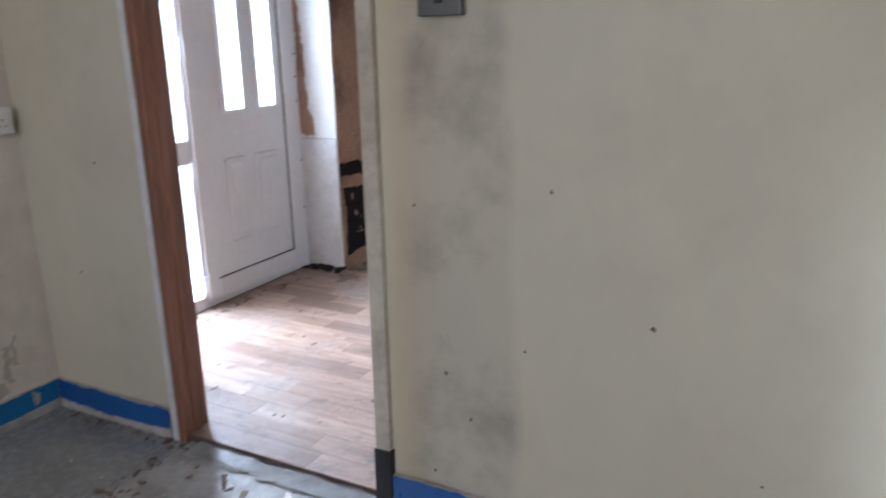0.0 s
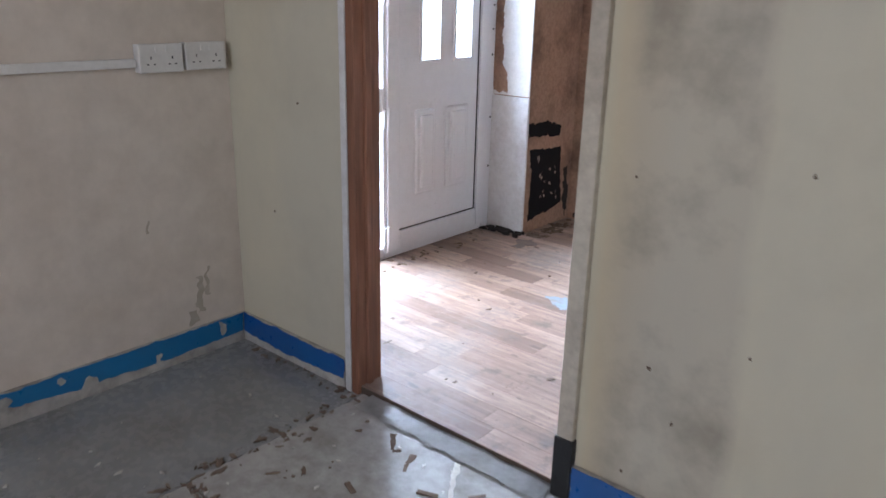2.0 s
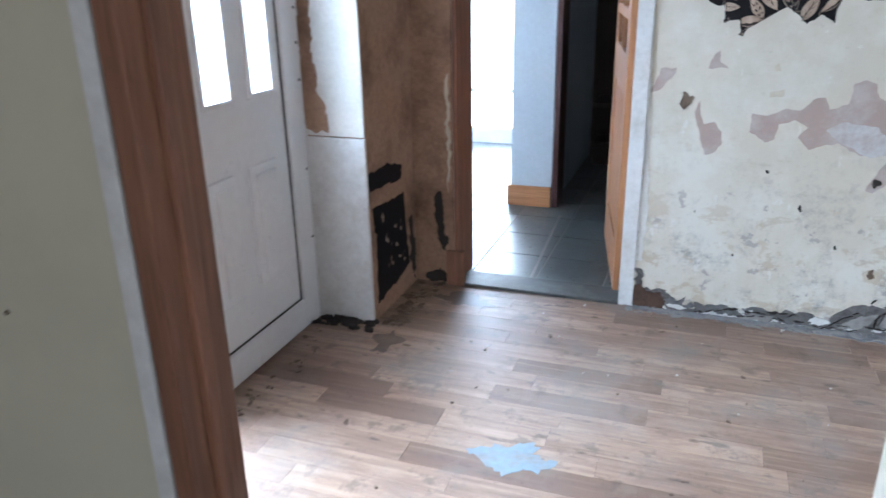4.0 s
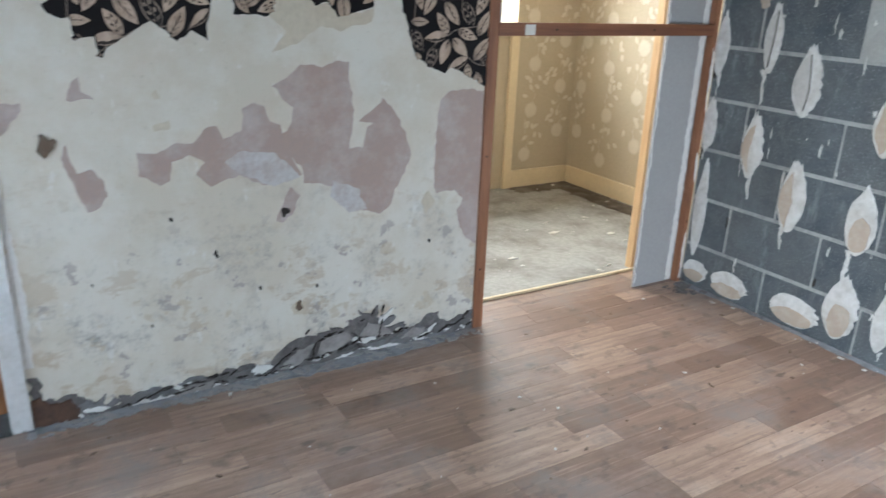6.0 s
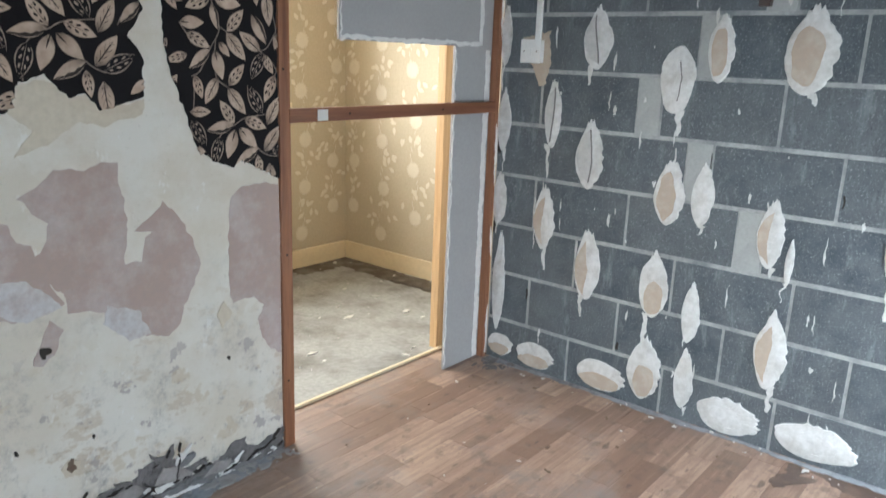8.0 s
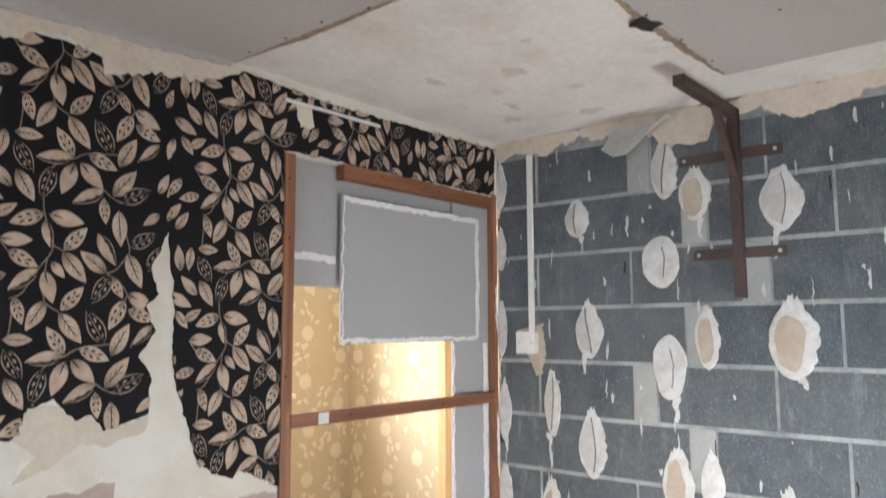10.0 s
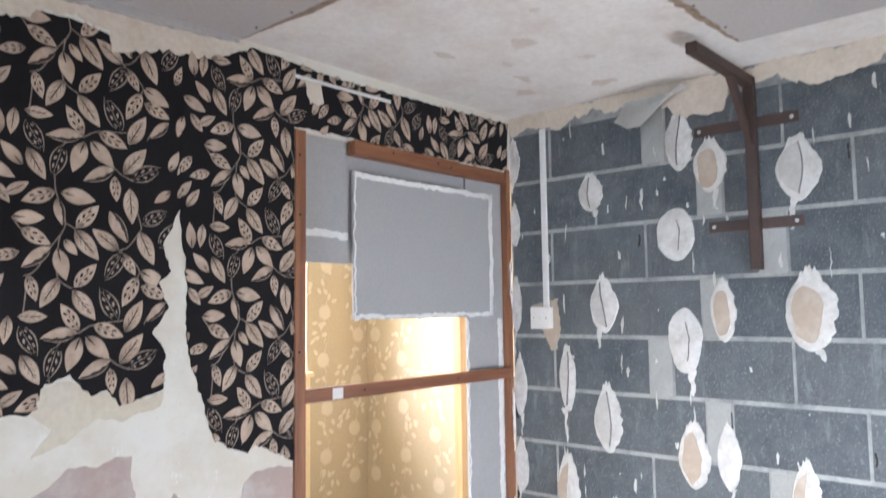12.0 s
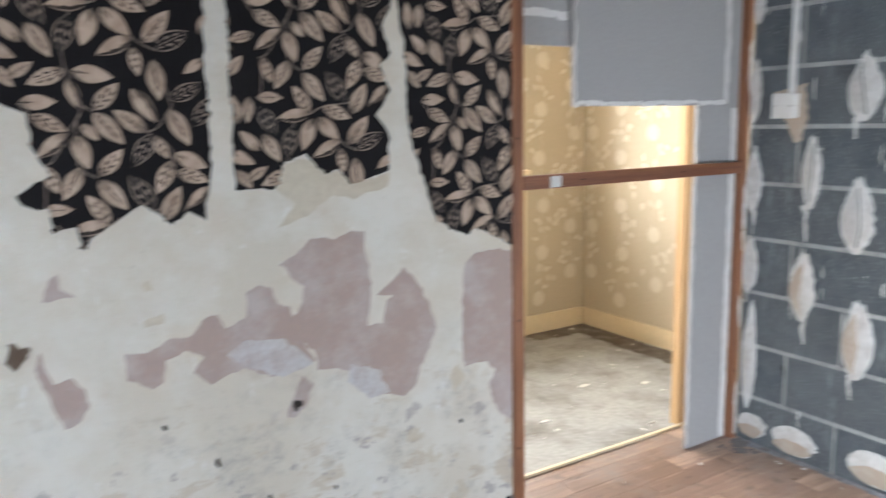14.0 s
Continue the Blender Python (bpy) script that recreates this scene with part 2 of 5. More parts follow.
def leaf_print(kind):
    """Printed leaf: u runs from stalk to tip, v across."""
    n = Nodes("printed_leaf_" + kind)
    uv = n.add("SeparateXYZ", {0: n.add("TexCoord").outputs["UV"]})
    u, v = uv.outputs[0], uv.outputs[1]
    a = n.math("ABSOLUTE", n.math("SUBTRACT", v, 0.5))
    rnd = n.add("NewGeometry").outputs["Random Per Island"]
    blotch = n.noise(n.coords(), 26.0, 4, 0.6)
    ink, pale = (0.012, 0.011, 0.012), (0.50, 0.385, 0.295)
    tone = n.mix(n.ramp(blotch, 0.38, 0.66), pale, (0.37, 0.275, 0.205))
    base = n.math("MULTIPLY", n.ramp(u, 0.36, 0.04), n.ramp(blotch, 0.34, 0.52))
    tone = n.mix(n.math("MULTIPLY", base, 0.75), tone, (0.06, 0.048, 0.04))
    edge = n.math("GREATER_THAN", a, 0.45)
    tone = n.mix(n.math("MULTIPLY", edge, 0.55), tone, (0.16, 0.12, 0.095))
    rib = n.math("MULTIPLY", n.math("LESS_THAN", a, 0.035), n.math("LESS_THAN", u, 0.8))

    def seeds(reach, size):
        dx = n.math("MULTIPLY", n.math("SUBTRACT", n.math("FRACT", n.math("SUBTRACT", n.math("MULTIPLY", u, 4.2), n.math("MULTIPLY", a, 1.6))), 0.5), 1.0)
        dy = n.math("MULTIPLY", n.math("SUBTRACT", a, 0.2), 2.2)
        d = n.math("ADD", n.math("MULTIPLY", dx, dx), n.math("MULTIPLY", n.math("MULTIPLY", dy, dy), 2.0))
        return n.math("MULTIPLY", n.math("LESS_THAN", d, size), n.math("MULTIPLY", n.math("LESS_THAN", u, reach), n.math("GREATER_THAN", u, 0.16)))

    if kind == "ribbed":
        side = n.math("FRACT", n.math("MULTIPLY", n.math("SUBTRACT", u, n.math("MULTIPLY", a, 0.75)), 5.0))
        veins = n.math("MULTIPLY", n.math("LESS_THAN", side, 0.12), n.math("LESS_THAN", a, 0.27))
        col = n.mix(n.math("MAXIMUM", rib, n.math("MULTIPLY", veins, n.math("LESS_THAN", u, 0.78))), tone, ink)
    elif kind == "seeded":
        thin = n.math("MULTIPLY", n.math("LESS_THAN", a, 0.018), n.math("LESS_THAN", u, 0.7))
        col = n.mix(n.math("MAXIMUM", thin, seeds(0.82, 0.075)), tone, ink)
    elif kind == "outlined":
        line = n.math("GREATER_THAN", a, 0.41)
        thin = n.math("MULTIPLY", n.math("LESS_THAN", a, 0.022), n.math("LESS_THAN", u, 0.85))
        col = n.mix(n.math("MAXIMUM", n.math("MAXIMUM", line, thin), seeds(0.88, 0.06)), ink, n.mix(0.45, tone, (0.20, 0.165, 0.14)))
    elif kind == "scalloped":
        wave = n.math("ADD", 0.62, n.math("MULTIPLY", n.math("ABSOLUTE", n.math("SINE", n.math("MULTIPLY", u, 11.0))), 0.10))
        dark = n.math("MULTIPLY", n.math("GREATER_THAN", v, wave), n.math("LESS_THAN", v, 0.93))
        col = n.mix(n.math("MULTIPLY", dark, 0.93), tone, ink)
    else:
        spur = n.math("MULTIPLY", n.math("LESS_THAN", a, n.math("MULTIPLY", n.math("SUBTRACT", 0.42, u), 0.3)), n.math("LESS_THAN", u, 0.4))
        col = n.mix(spur, tone, ink)
    return n.done(col, 0.85, 0.0, 0.2)


def glass():
    n = Nodes("clear_glass")
    n.b.inputs["Transmission Weight"].default_value = 1.0
    n.b.inputs["IOR"].default_value = 1.05
    return n.done((0.95, 0.98, 1.0), 0.02)


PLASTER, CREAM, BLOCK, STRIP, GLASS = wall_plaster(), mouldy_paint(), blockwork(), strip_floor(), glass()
CREAM_W = worn("cream_paint", (0.67, 0.60, 0.515), (0.47, 0.395, 0.315), 0.6, 2.6, 14, 0.45)
DUSTY = worn("grey_old_render", (0.20, 0.195, 0.195), (0.07, 0.065, 0.065), 0.95, 18, 70, 0.9, 0.7)
LILAC = worn("pale_blue_skim", (0.56, 0.545, 0.54), (0.43, 0.345, 0.31), 0.75, 16, 60, 1.0)
PINK = worn("pink_plaster", (0.405, 0.305, 0.26), (0.54, 0.495, 0.48), 0.8, 7, 60, 0.85)
BEIGE_PL = worn("bare_beige_plaster", (0.60, 0.54, 0.43), (0.50, 0.42, 0.31), 0.8, 4, 50, 0.7)
WEST_PL = worn("damp_pink_plaster", (0.37, 0.225, 0.145), (0.11, 0.058, 0.034), 0.75, 4.5, 50, 1.0)
RUBBLE = worn("dark_rubble", (0.19, 0.175, 0.17), (0.05, 0.045, 0.045), 0.95, 16, 60, 0.8, 0.9, dist=0.02)
SKIM = worn("white_skim", (0.74, 0.73, 0.70), (0.55, 0.53, 0.5), 0.7, 6, 60, 0.5)
DAB = worn("gypsum_dab", (0.62, 0.605, 0.575), (0.40, 0.37, 0.325), 0.85, 14, 50, 0.85, 0.7)
DABCORE = worn("bonded_dab_core", (0.42, 0.33, 0.25), (0.55, 0.50, 0.43), 0.85, 14, 60, 0.7)
SMOOTHDAB = worn("smooth_grey_dab", (0.50, 0.48, 0.45), (0.36, 0.34, 0.31), 0.75, 12, 60, 0.7, 0.3)
# Dark strip colour that paints the shade in dab creases and cracks.
CREASESHADE = worn("dab_crease_shade", (0.16, 0.15, 0.14), (0.26, 0.25, 0.23), 0.9, 20, 80, 0.6)
MORTAR = worn("grey_mortar", (0.38, 0.375, 0.355), (0.13, 0.14, 0.15), 0.95, 7, 60, 0.95, 0.7)
LIGHTBLOCK = worn("pale_mortar_patch", (0.36, 0.36, 0.34), (0.26, 0.26, 0.25), 0.95, 9, 110, 0.5, 0.6)
BOARD = worn("grey_plasterboard", (0.375, 0.365, 0.355), (0.32, 0.31, 0.30), 0.8, 1.5, 90, 0.4, 0.08)
CEILBOARD = worn("ceiling_plasterboard", (0.47, 0.44, 0.42), (0.40, 0.36, 0.33), 0.8, 1.2, 80, 0.5, 0.08)
CEILOLD = worn("old_ceiling_plaster", (0.76, 0.73, 0.69), (0.56, 0.48, 0.41), 0.8, 4.5, 50, 0.6, 0.2)
CREAMTEAR = worn("torn_lining_paper", (0.64, 0.56, 0.46), (0.5, 0.40, 0.30), 0.85, 9, 60, 0.7)
INK = worn("black_wallpaper", (0.012, 0.011, 0.012), (0.020, 0.018, 0.018), 0.85, 5, 200, 0.5, 0.12, spec=0.15)
STUD = timber("brown_stud_timber", (0.30, 0.125, 0.055), (0.17, 0.065, 0.03))
STUDX = timber("brown_rail_timber", (0.26, 0.105, 0.045), (0.15, 0.055, 0.028), axis=0)
PINE = timber("orange_pine", (0.50, 0.235, 0.10), (0.34, 0.14, 0.05))
PINEX = timber("orange_pine_board", (0.50, 0.235, 0.10), (0.34, 0.14, 0.05), axis=0)
PALEPINE = timber("pale_pine", (0.62, 0.42, 0.22), (0.48, 0.29, 0.13))
JAMBWOOD = timber("stripped_jamb", (0.29, 0.135, 0.078), (0.15, 0.065, 0.038))
UPVC = worn("white_upvc", (0.80, 0.80, 0.82), (0.74, 0.74, 0.76), 0.3, 1.5, 30, 0.12, 0.02)
GASKET = worn("black_rubber", (0.015, 0.015, 0.016), (0.03, 0.03, 0.03), 0.6)
WHITEPAINT = worn("chipped_white_paint", (0.70, 0.70, 0.70), (0.45, 0.42, 0.38), 0.45, 7, 50, 0.6)
BLUE = worn("blue_gloss_paint", (0.012, 0.085, 0.30), (0.02, 0.16, 0.42), 0.3, 3, 40, 0.5, 0.15)
BLUE_L = worn("light_blue_gloss_paint", (0.014, 0.15, 0.36), (0.03, 0.2, 0.42), 0.3, 3, 40, 0.5, 0.15)
SHEET = worn("grey_floor_sheet", (0.27, 0.28, 0.28), (0.16, 0.15, 0.13), 0.26, 2.5, 30, 0.7, 0.12)
# Same sheet in a lighter copy: the doorway glare is in its colour.
SHEET_GLARE = worn("glare_floor_sheet", (0.42, 0.415, 0.40), (0.17, 0.155, 0.13), 0.22, 5, 30, 0.85, 0.25)
SLATE = worn("dark_slate_tile", (0.075, 0.08, 0.08), (0.12, 0.125, 0.12), 0.3, 6, 40, 0.7, 0.25, True)
GROUT = worn("pale_grout", (0.30, 0.29, 0.27), (0.2, 0.19, 0.18), 0.9)
CONCRETE = worn("dusty_grey_floor", (0.34, 0.335, 0.315), (0.11, 0.095, 0.075), 0.8, 3.2, 50, 1.0, 0.3)
CBEIGE = worn("beige_wallpaper", (0.50, 0.425, 0.305), (0.43, 0.36, 0.25), 0.75, 3, 80, 0.5, 0.08)
CPALE = worn("pale_printed_flower", (0.645, 0.585, 0.475), (0.58, 0.52, 0.41), 0.75, 6, 80, 0.4)
CSKIRT = worn("cream_gloss", (0.72, 0.60, 0.40), (0.62, 0.5, 0.32), 0.35, 3, 40, 0.4)
HALLWALL = worn("pale_blue_wall", (0.55, 0.60, 0.66), (0.48, 0.52, 0.57), 0.7, 2, 60, 0.4)
# Near-black that puts the shade of the unlit cupboard into the colour.
UNLIT = worn("unlit_room_shade", (0.05, 0.035, 0.03), (0.03, 0.02, 0.02), 0.7)
STEEL = worn("brown_painted_steel", (0.055, 0.033, 0.027), (0.10, 0.05, 0.035), 0.5, 8, 80, 0.6, metal=0.2)
CHROME = worn("zinc_screw", (0.55, 0.55, 0.53), (0.4, 0.4, 0.38), 0.35, metal=1.0)
PLASTIC = worn("aged_white_plastic", (0.72, 0.71, 0.68), (0.58, 0.55, 0.50), 0.4, 4, 40, 0.5, 0.05)
SCRAP = worn("brown_debris", (0.12, 0.08, 0.055), (0.25, 0.2, 0.15), 0.9, 30, 90, 0.8)
PALESCRAP = worn("pale_chips", (0.62, 0.6, 0.56), (0.45, 0.42, 0.38), 0.9, 30, 90, 0.6)
BLUESTAIN = worn("spilt_blue_paint", (0.20, 0.27, 0.33), (0.24, 0.20, 0.16), 0.5, 16, 50, 1.0)
HOLE = worn("dark_void", (0.02, 0.016, 0.013), (0.05, 0.04, 0.03), 0.95)
BRICKPAINT = worn("outside_render", (0.6, 0.58, 0.54), (0.5, 0.48, 0.44), 0.9)


# ---- shape helpers ----
def mesh_of(name, bm, *mats):
    me = bpy.data.meshes.new(name)
    bm.normal_update()
    bm.to_mesh(me)
    bm.free()
    for m in mats:
        me.materials.append(m)
    return me


def part(name, bm, material, parent, label=""):
    ob = new(name, mesh_of(name, bm, *(material if isinstance(material, tuple) else (material,))))
    ob.parent = parent
    return tagged(ob, label)


def thing(name, label, category, group="", kind="", bm=None, material=None):
    data = mesh_of(name, bm, *(material if isinstance(material, tuple) else (material,))) if bm else None
    return tagged(new(name, data), label, category, group, kind)


def box(bm, x0, x1, y0, y1, z0, z1, bevel=0.0, mat=0):
    m = Matrix.LocRotScale(((x0 + x1) / 2, (y0 + y1) / 2, (z0 + z1) / 2), None, (abs(x1 - x0), abs(y1 - y0), abs(z1 - z0)))
    vs = bmesh.ops.create_cube(bm, size=1, matrix=m)["verts"]
    fs = {f for v in vs for f in v.link_faces}
    for f in fs:
        f.material_index = mat
    if bevel:
        es = list({e for v in vs for e in v.link_edges})
        out = bmesh.ops.bevel(bm, geom=es, offset=bevel, segments=2, affect="EDGES", profile=0.6)
        for f in out["faces"]:
            f.material_index = mat
    return bm


def boxes(*rows, bevel=0.0):
    bm = bmesh.new()
    for r in rows:
        box(bm, *r, bevel=bevel)
    return bm


def rod(bm, a, b, r, sides=10, mat=0):
    a, b = Vector(a), Vector(b)
    m = Matrix.Translation((a + b) / 2) @ (b - a).to_track_quat("Z", "Y").to_matrix().to_4x4()
    vs = bmesh.ops.create_cone(bm, cap_ends=True, segments=sides, radius1=r, radius2=r, depth=(b - a).length, matrix=m)["verts"]
    for f in {f for v in vs for f in v.link_faces}:
        f.material_index = mat
    return bm


def ragged(points, step=0.012, rough=0.006, seed=0.0):
    """A closed outline with its edges broken up by noise."""
    out = []
    for (ax, ay), (bx, by) in zip(points, points[1:] + points[:1]):
        n = max(1, int(math.hypot(bx - ax, by - ay) / step))
        for k in range(n):
            x, y = ax + (bx - ax) * k / n, ay + (by - ay) * k / n
            d = Vector((x * 45 + seed, y * 45, seed))
            e = d * 0.33
            out.append((x + rough * (noise.noise(d) + 0.9 * noise.noise(e)), y + rough * (noise.noise(d + Vector((9, 4, 2))) + 0.9 * noise.noise(e + Vector((3, 8, 5))))))
    return out


def plate(bm, outline, place, thick, mat=0):
    """A thin plate from an outline; place(a, b, h) gives a point h above the surface."""
    top = [bm.verts.new(place(a, b, thick)) for a, b in outline]
    low = [bm.verts.new(place(a, b, 0.0)) for a, b in outline]
    f = bm.faces.new(top)
    f.material_index = mat
    for i in range(len(top)):
        j = (i + 1) % len(top)
        bm.faces.new((top[i], low[i], low[j], top[j])).material_index = mat
    bmesh.ops.recalc_face_normals(bm, faces=bm.faces[:])
    return bm


def inside(x, y, poly):
    hit = False
    for (ax, ay), (bx, by) in zip(poly, poly[1:] + poly[:1]):
        if (ay > y) != (by > y) and x < (bx - ax) * (y - ay) / (by - ay) + ax:
            hit = not hit
    return hit


def on_north(a, b, h):
    return (a, -h, b)


def on_east(a, b, h):
    return (-h, a, b)


def on_floor(a, b, h):
    return (a, b, h)


def oval(cx, cy, w, h, seed, n=22, lump=0.16):
    pts = []
    for k in range(n):
        t = 2 * math.pi * k / n
        r = 1 + lump * 2 * noise.noise(Vector((math.cos(t) * 1.3 + seed * 3.7, math.sin(t) * 1.3, seed)))
        pts.append((cx + r * w / 2 * math.cos(t), cy + r * h / 2 * math.sin(t)))
    return pts


# ---- structure ----
TOP = 2.287
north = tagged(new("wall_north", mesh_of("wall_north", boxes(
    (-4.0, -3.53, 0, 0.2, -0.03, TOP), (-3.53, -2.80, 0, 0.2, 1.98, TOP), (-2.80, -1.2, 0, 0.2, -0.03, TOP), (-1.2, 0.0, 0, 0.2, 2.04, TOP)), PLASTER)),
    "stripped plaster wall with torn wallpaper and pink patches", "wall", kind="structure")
east = tagged(new("wall_east", mesh_of("wall_east", boxes((0.0, 0.2, -2.25, 0.0, -0.03, TOP)), MORTAR)),
    "bare grey concrete block wall with plaster dabs", "wall", kind="structure")
west = tagged(new("wall_west", mesh_of("wall_west", boxes(
    (-4.08, -3.708, -0.47, -0.004, -0.03, TOP), (-4.08, -3.708, -1.78, -0.47, 2.05, TOP), (-4.08, -3.708, -2.2, -1.78, -0.03, TOP)), WEST_PL)),
    "damp pink plaster wall beside the door recess", "wall", kind="structure")
partition = tagged(new("wall_partition", mesh_of("wall_partition", boxes(
    (-4.08, -3.135, -2.25, -2.2, -0.03, TOP), (-3.135, -2.293, -2.25, -2.2, 2.02, TOP), (-2.293, -1.0, -2.25, -2.2, -0.03, TOP),
    # Last two boxes frame an invented, unseen opening; low head shades the upper wall.
    (-1.0, 0.2, -2.35, -2.25, -0.03, 0.15), (-1.0, 0.2, -2.35, -2.25, 1.35, TOP)), CREAM)),
    "cream painted partition wall with grey mould", "wall", kind="structure")
tagged(new("wall_kitchen_west", mesh_of("wall_kitchen_west", boxes((-3.9, -3.749, -5.6, -2.2505, -0.05, TOP)), CREAM_W)),
    "stained assumed cream kitchen wall, out of view", "wall", kind="structure")
# Unseen wall, set here so the invented living-room opening lies outdoors.
tagged(new("wall_kitchen_east", mesh_of("wall_kitchen_east", boxes((-0.98, -0.88, -5.6, -2.36, -0.05, TOP)), CREAM_W)), "assumed cream kitchen wall, out of view", "wall", kind="structure")
tagged(new("wall_kitchen_south", mesh_of("wall_kitchen_south", boxes(
    (-3.749, -3.0, -5.6, -5.5, -0.05, TOP), (-1.4, -0.98, -5.6, -5.5, -0.05, TOP), (-3.0, -1.4, -5.6, -5.5, -0.05, 0.9), (-3.0, -1.4, -5.6, -5.5, 2.1, TOP)), CREAM_W)),
    "assumed cream kitchen wall, out of view under the window", "wall", kind="structure")
tagged(new("ceiling_kitchen", mesh_of("ceiling_kitchen", boxes((-3.95, -0.88, -5.6, -2.15, TOP + 0.01, TOP + 0.12)), CEILOLD)), "off-white kitchen ceiling", "ceiling", kind="structure")

# the east room behind the stud opening
tagged(new("wall_room_back", mesh_of("wall_room_back", boxes((0.205, 0.9, 1.74, 1.92, -0.03, TOP), (-1.9, 0.205, 1.74, 1.92, -0.03, 1.06), (-1.9, 0.205, 1.74, 1.92, 2.14, TOP), (-1.9, -1.7, 1.74, 1.92, 1.06, 2.14)), CBEIGE)),
    "beige floral papered wall", "wall", kind="structure")
tagged(new("wall_room_east", mesh_of("wall_room_east", boxes((0.71, 0.9, 0.0, 1.74, -0.03, TOP), (0.2, 0.71, 0.004, 0.2, -0.03, TOP)), CBEIGE)), "beige floral papered wall", "wall", kind="structure")
tagged(new("wall_room_west", mesh_of("wall_room_west", boxes((-2.0, -1.9, 0.2, 2.1, -0.03, TOP)), CBEIGE)), "beige floral papered wall", "wall", kind="structure")
tagged(new("floor_room", mesh_of("floor_room", boxes((-1.9, 0.71, 0.2, 1.74, -0.06, 0.004)), CONCRETE)), "dusty grey bare floor with scattered crumbs", "floor", kind="structure")
tagged(new("ceiling_room", mesh_of("ceiling_room", boxes((-2.0, 1.1, 0.2, 2.1, TOP + 0.01, TOP + 0.12)), CEILOLD)), "white ceiling", "ceiling", kind="structure")
bm = bmesh.new()
box(bm, 0.215, 0.694, 1.72, 1.738, 0.004, 0.122, 0.004)
box(bm, 0.692, 0.708, 0.21, 1.72, 0.004, 0.122, 0.004)
tagged(new("baseboard_room", mesh_of("baseboard_room", bm, CSKIRT)), "cream gloss skirting board", "skirting", kind="structure")
tagged(new("trim_window", mesh_of("trim_window", boxes((0.15, 0.212, 1.71, 1.738, 0.004, 1.03), (-1.72, 0.22, 1.68, 1.738, 1.03, 1.06), bevel=0.004), CSKIRT)), "cream painted window board and upright", "trim", kind="structure")

# the hall
tagged(new("wall_hall_pier", mesh_of("wall_hall_pier", boxes((-3.60, -3.36, 1.222, 2.9, -0.03, TOP)), HALLWALL)), "pale blue plastered pier", "wall", kind="structure")
tagged(new("wall_hall_west", mesh_of("wall_hall_west", boxes((-5.0, -4.9, 0.2, 2.9, -0.03, TOP), (-4.9, -4.0, 0.1, 0.2, -0.03, TOP)), HALLWALL)), "pale hall wall", "wall", kind="structure")
tagged(new("wall_hall_back", mesh_of("wall_hall_back", boxes((-5.0, -4.6, 2.75, 2.9, -0.03, TOP), (-4.6, -3.6, 2.75, 2.9, 2.05, TOP)), HALLWALL)), "pale hall wall", "wall", kind="structure")
# Beyond the dark doorway; these walls get the cupboard's shade as colour.
tagged(new("wall_hall_dark", mesh_of("wall_hall_dark", boxes((-3.36, -2.0, 2.6, 2.75, -0.03, TOP), (-2.4, -2.3, 0.2, 2.6, -0.03, TOP)), UNLIT)), "cupboard wall coloured dark for the unlit room", "wall", kind="structure")
tagged(new("ceiling_hall", mesh_of("ceiling_hall", boxes((-5.0, -2.0, 0.2, 2.9, TOP + 0.01, TOP + 0.12)), CEILOLD)), "hall ceiling", "ceiling", kind="structure")
tagged(new("baseboard_hall", mesh_of("baseboard_hall", boxes((-3.615, -3.36, 1.204, 1.222, 0.0, 0.12), (-3.618, -3.6, 1.204, 2.7, 0.0, 0.12), bevel=0.004), PINEX)), "orange pine skirting board", "skirting", kind="structure")
floor_hall = tagged(new("floor_hall", mesh_of("floor_hall", boxes((-4.95, -2.35, 0.02, 2.78, -0.06, -0.004)), GROUT)), "dark slate tiled hall floor", "floor", kind="structure")
tagged(new("ground", mesh_of("ground", boxes((-60, 60, -60, 60, -0.4, -0.25)), BRICKPAINT)), "pale paving outside", "ground", kind="structure")

# living room ceiling: old plaster with newer boards below it
bm = bmesh.new()
box(bm, -4.08, 0.2, -2.36, 0.2, TOP, TOP + 0.12)
for x0, x1, y0, y1 in ((-2.6, -1.414, -0.84, -0.03), (-4.0, -2.603, -0.84, -0.03), (-2.6, -1.414, -2.14, -0.843), (-4.0, -2.603, -2.14, -0.843), (-1.411, -0.30, -2.24, -1.14)):
    box(bm, x0, x1, y0, y1, TOP - 0.0125, TOP + 0.002, 0.001, 1)
rng = random.Random(4)
for x, y in [(-1.41, -0.1 - 0.17 * k) for k in range(11)] + [(-1.366, -1.2 - 0.2 * k) for k in range(4)] + [(-1.55 - 0.3 * k, -0.80) for k in range(4)] + [(-1.6 - 0.3 * k, -0.84) for k in range(4)] + [(-1.1 + 0.22 * k, -1.13) for k in range(4)] + [(-2.0, -0.35), (-1.75, -0.5), (-0.7, -1.4)]:
    x, y = x - 0.025 + rng.uniform(-.012, .012), y - 0.03 + rng.uniform(-.012, .012)
    rod(bm, (x, y, TOP - 0.0135), (x, y, TOP - 0.011), 0.005, 8, 2)
plate(bm, [(x, y) for x, y in ragged([(-0.92, -1.15), (-0.84, -1.16), (-0.80, -1.12), (-0.88, -1.085)], 0.01, 0.012)], lambda a, b, h: (a, b, TOP - 0.0115 - h), 0.003, 2)
under = lambda a, b, h: (a, b, TOP - 0.0115 - h)
plate(bm, ragged([(-1.409, -1.137), (-1.15, -1.136), (-0.95, -1.126), (-0.6, -1.124), (-0.32, -1.138), (-0.32, -1.146), (-0.6, -1.150), (-0.95, -1.150), (-1.409, -1.142)], 0.012, 0.007, 2.0), under, 0.0022, 3)
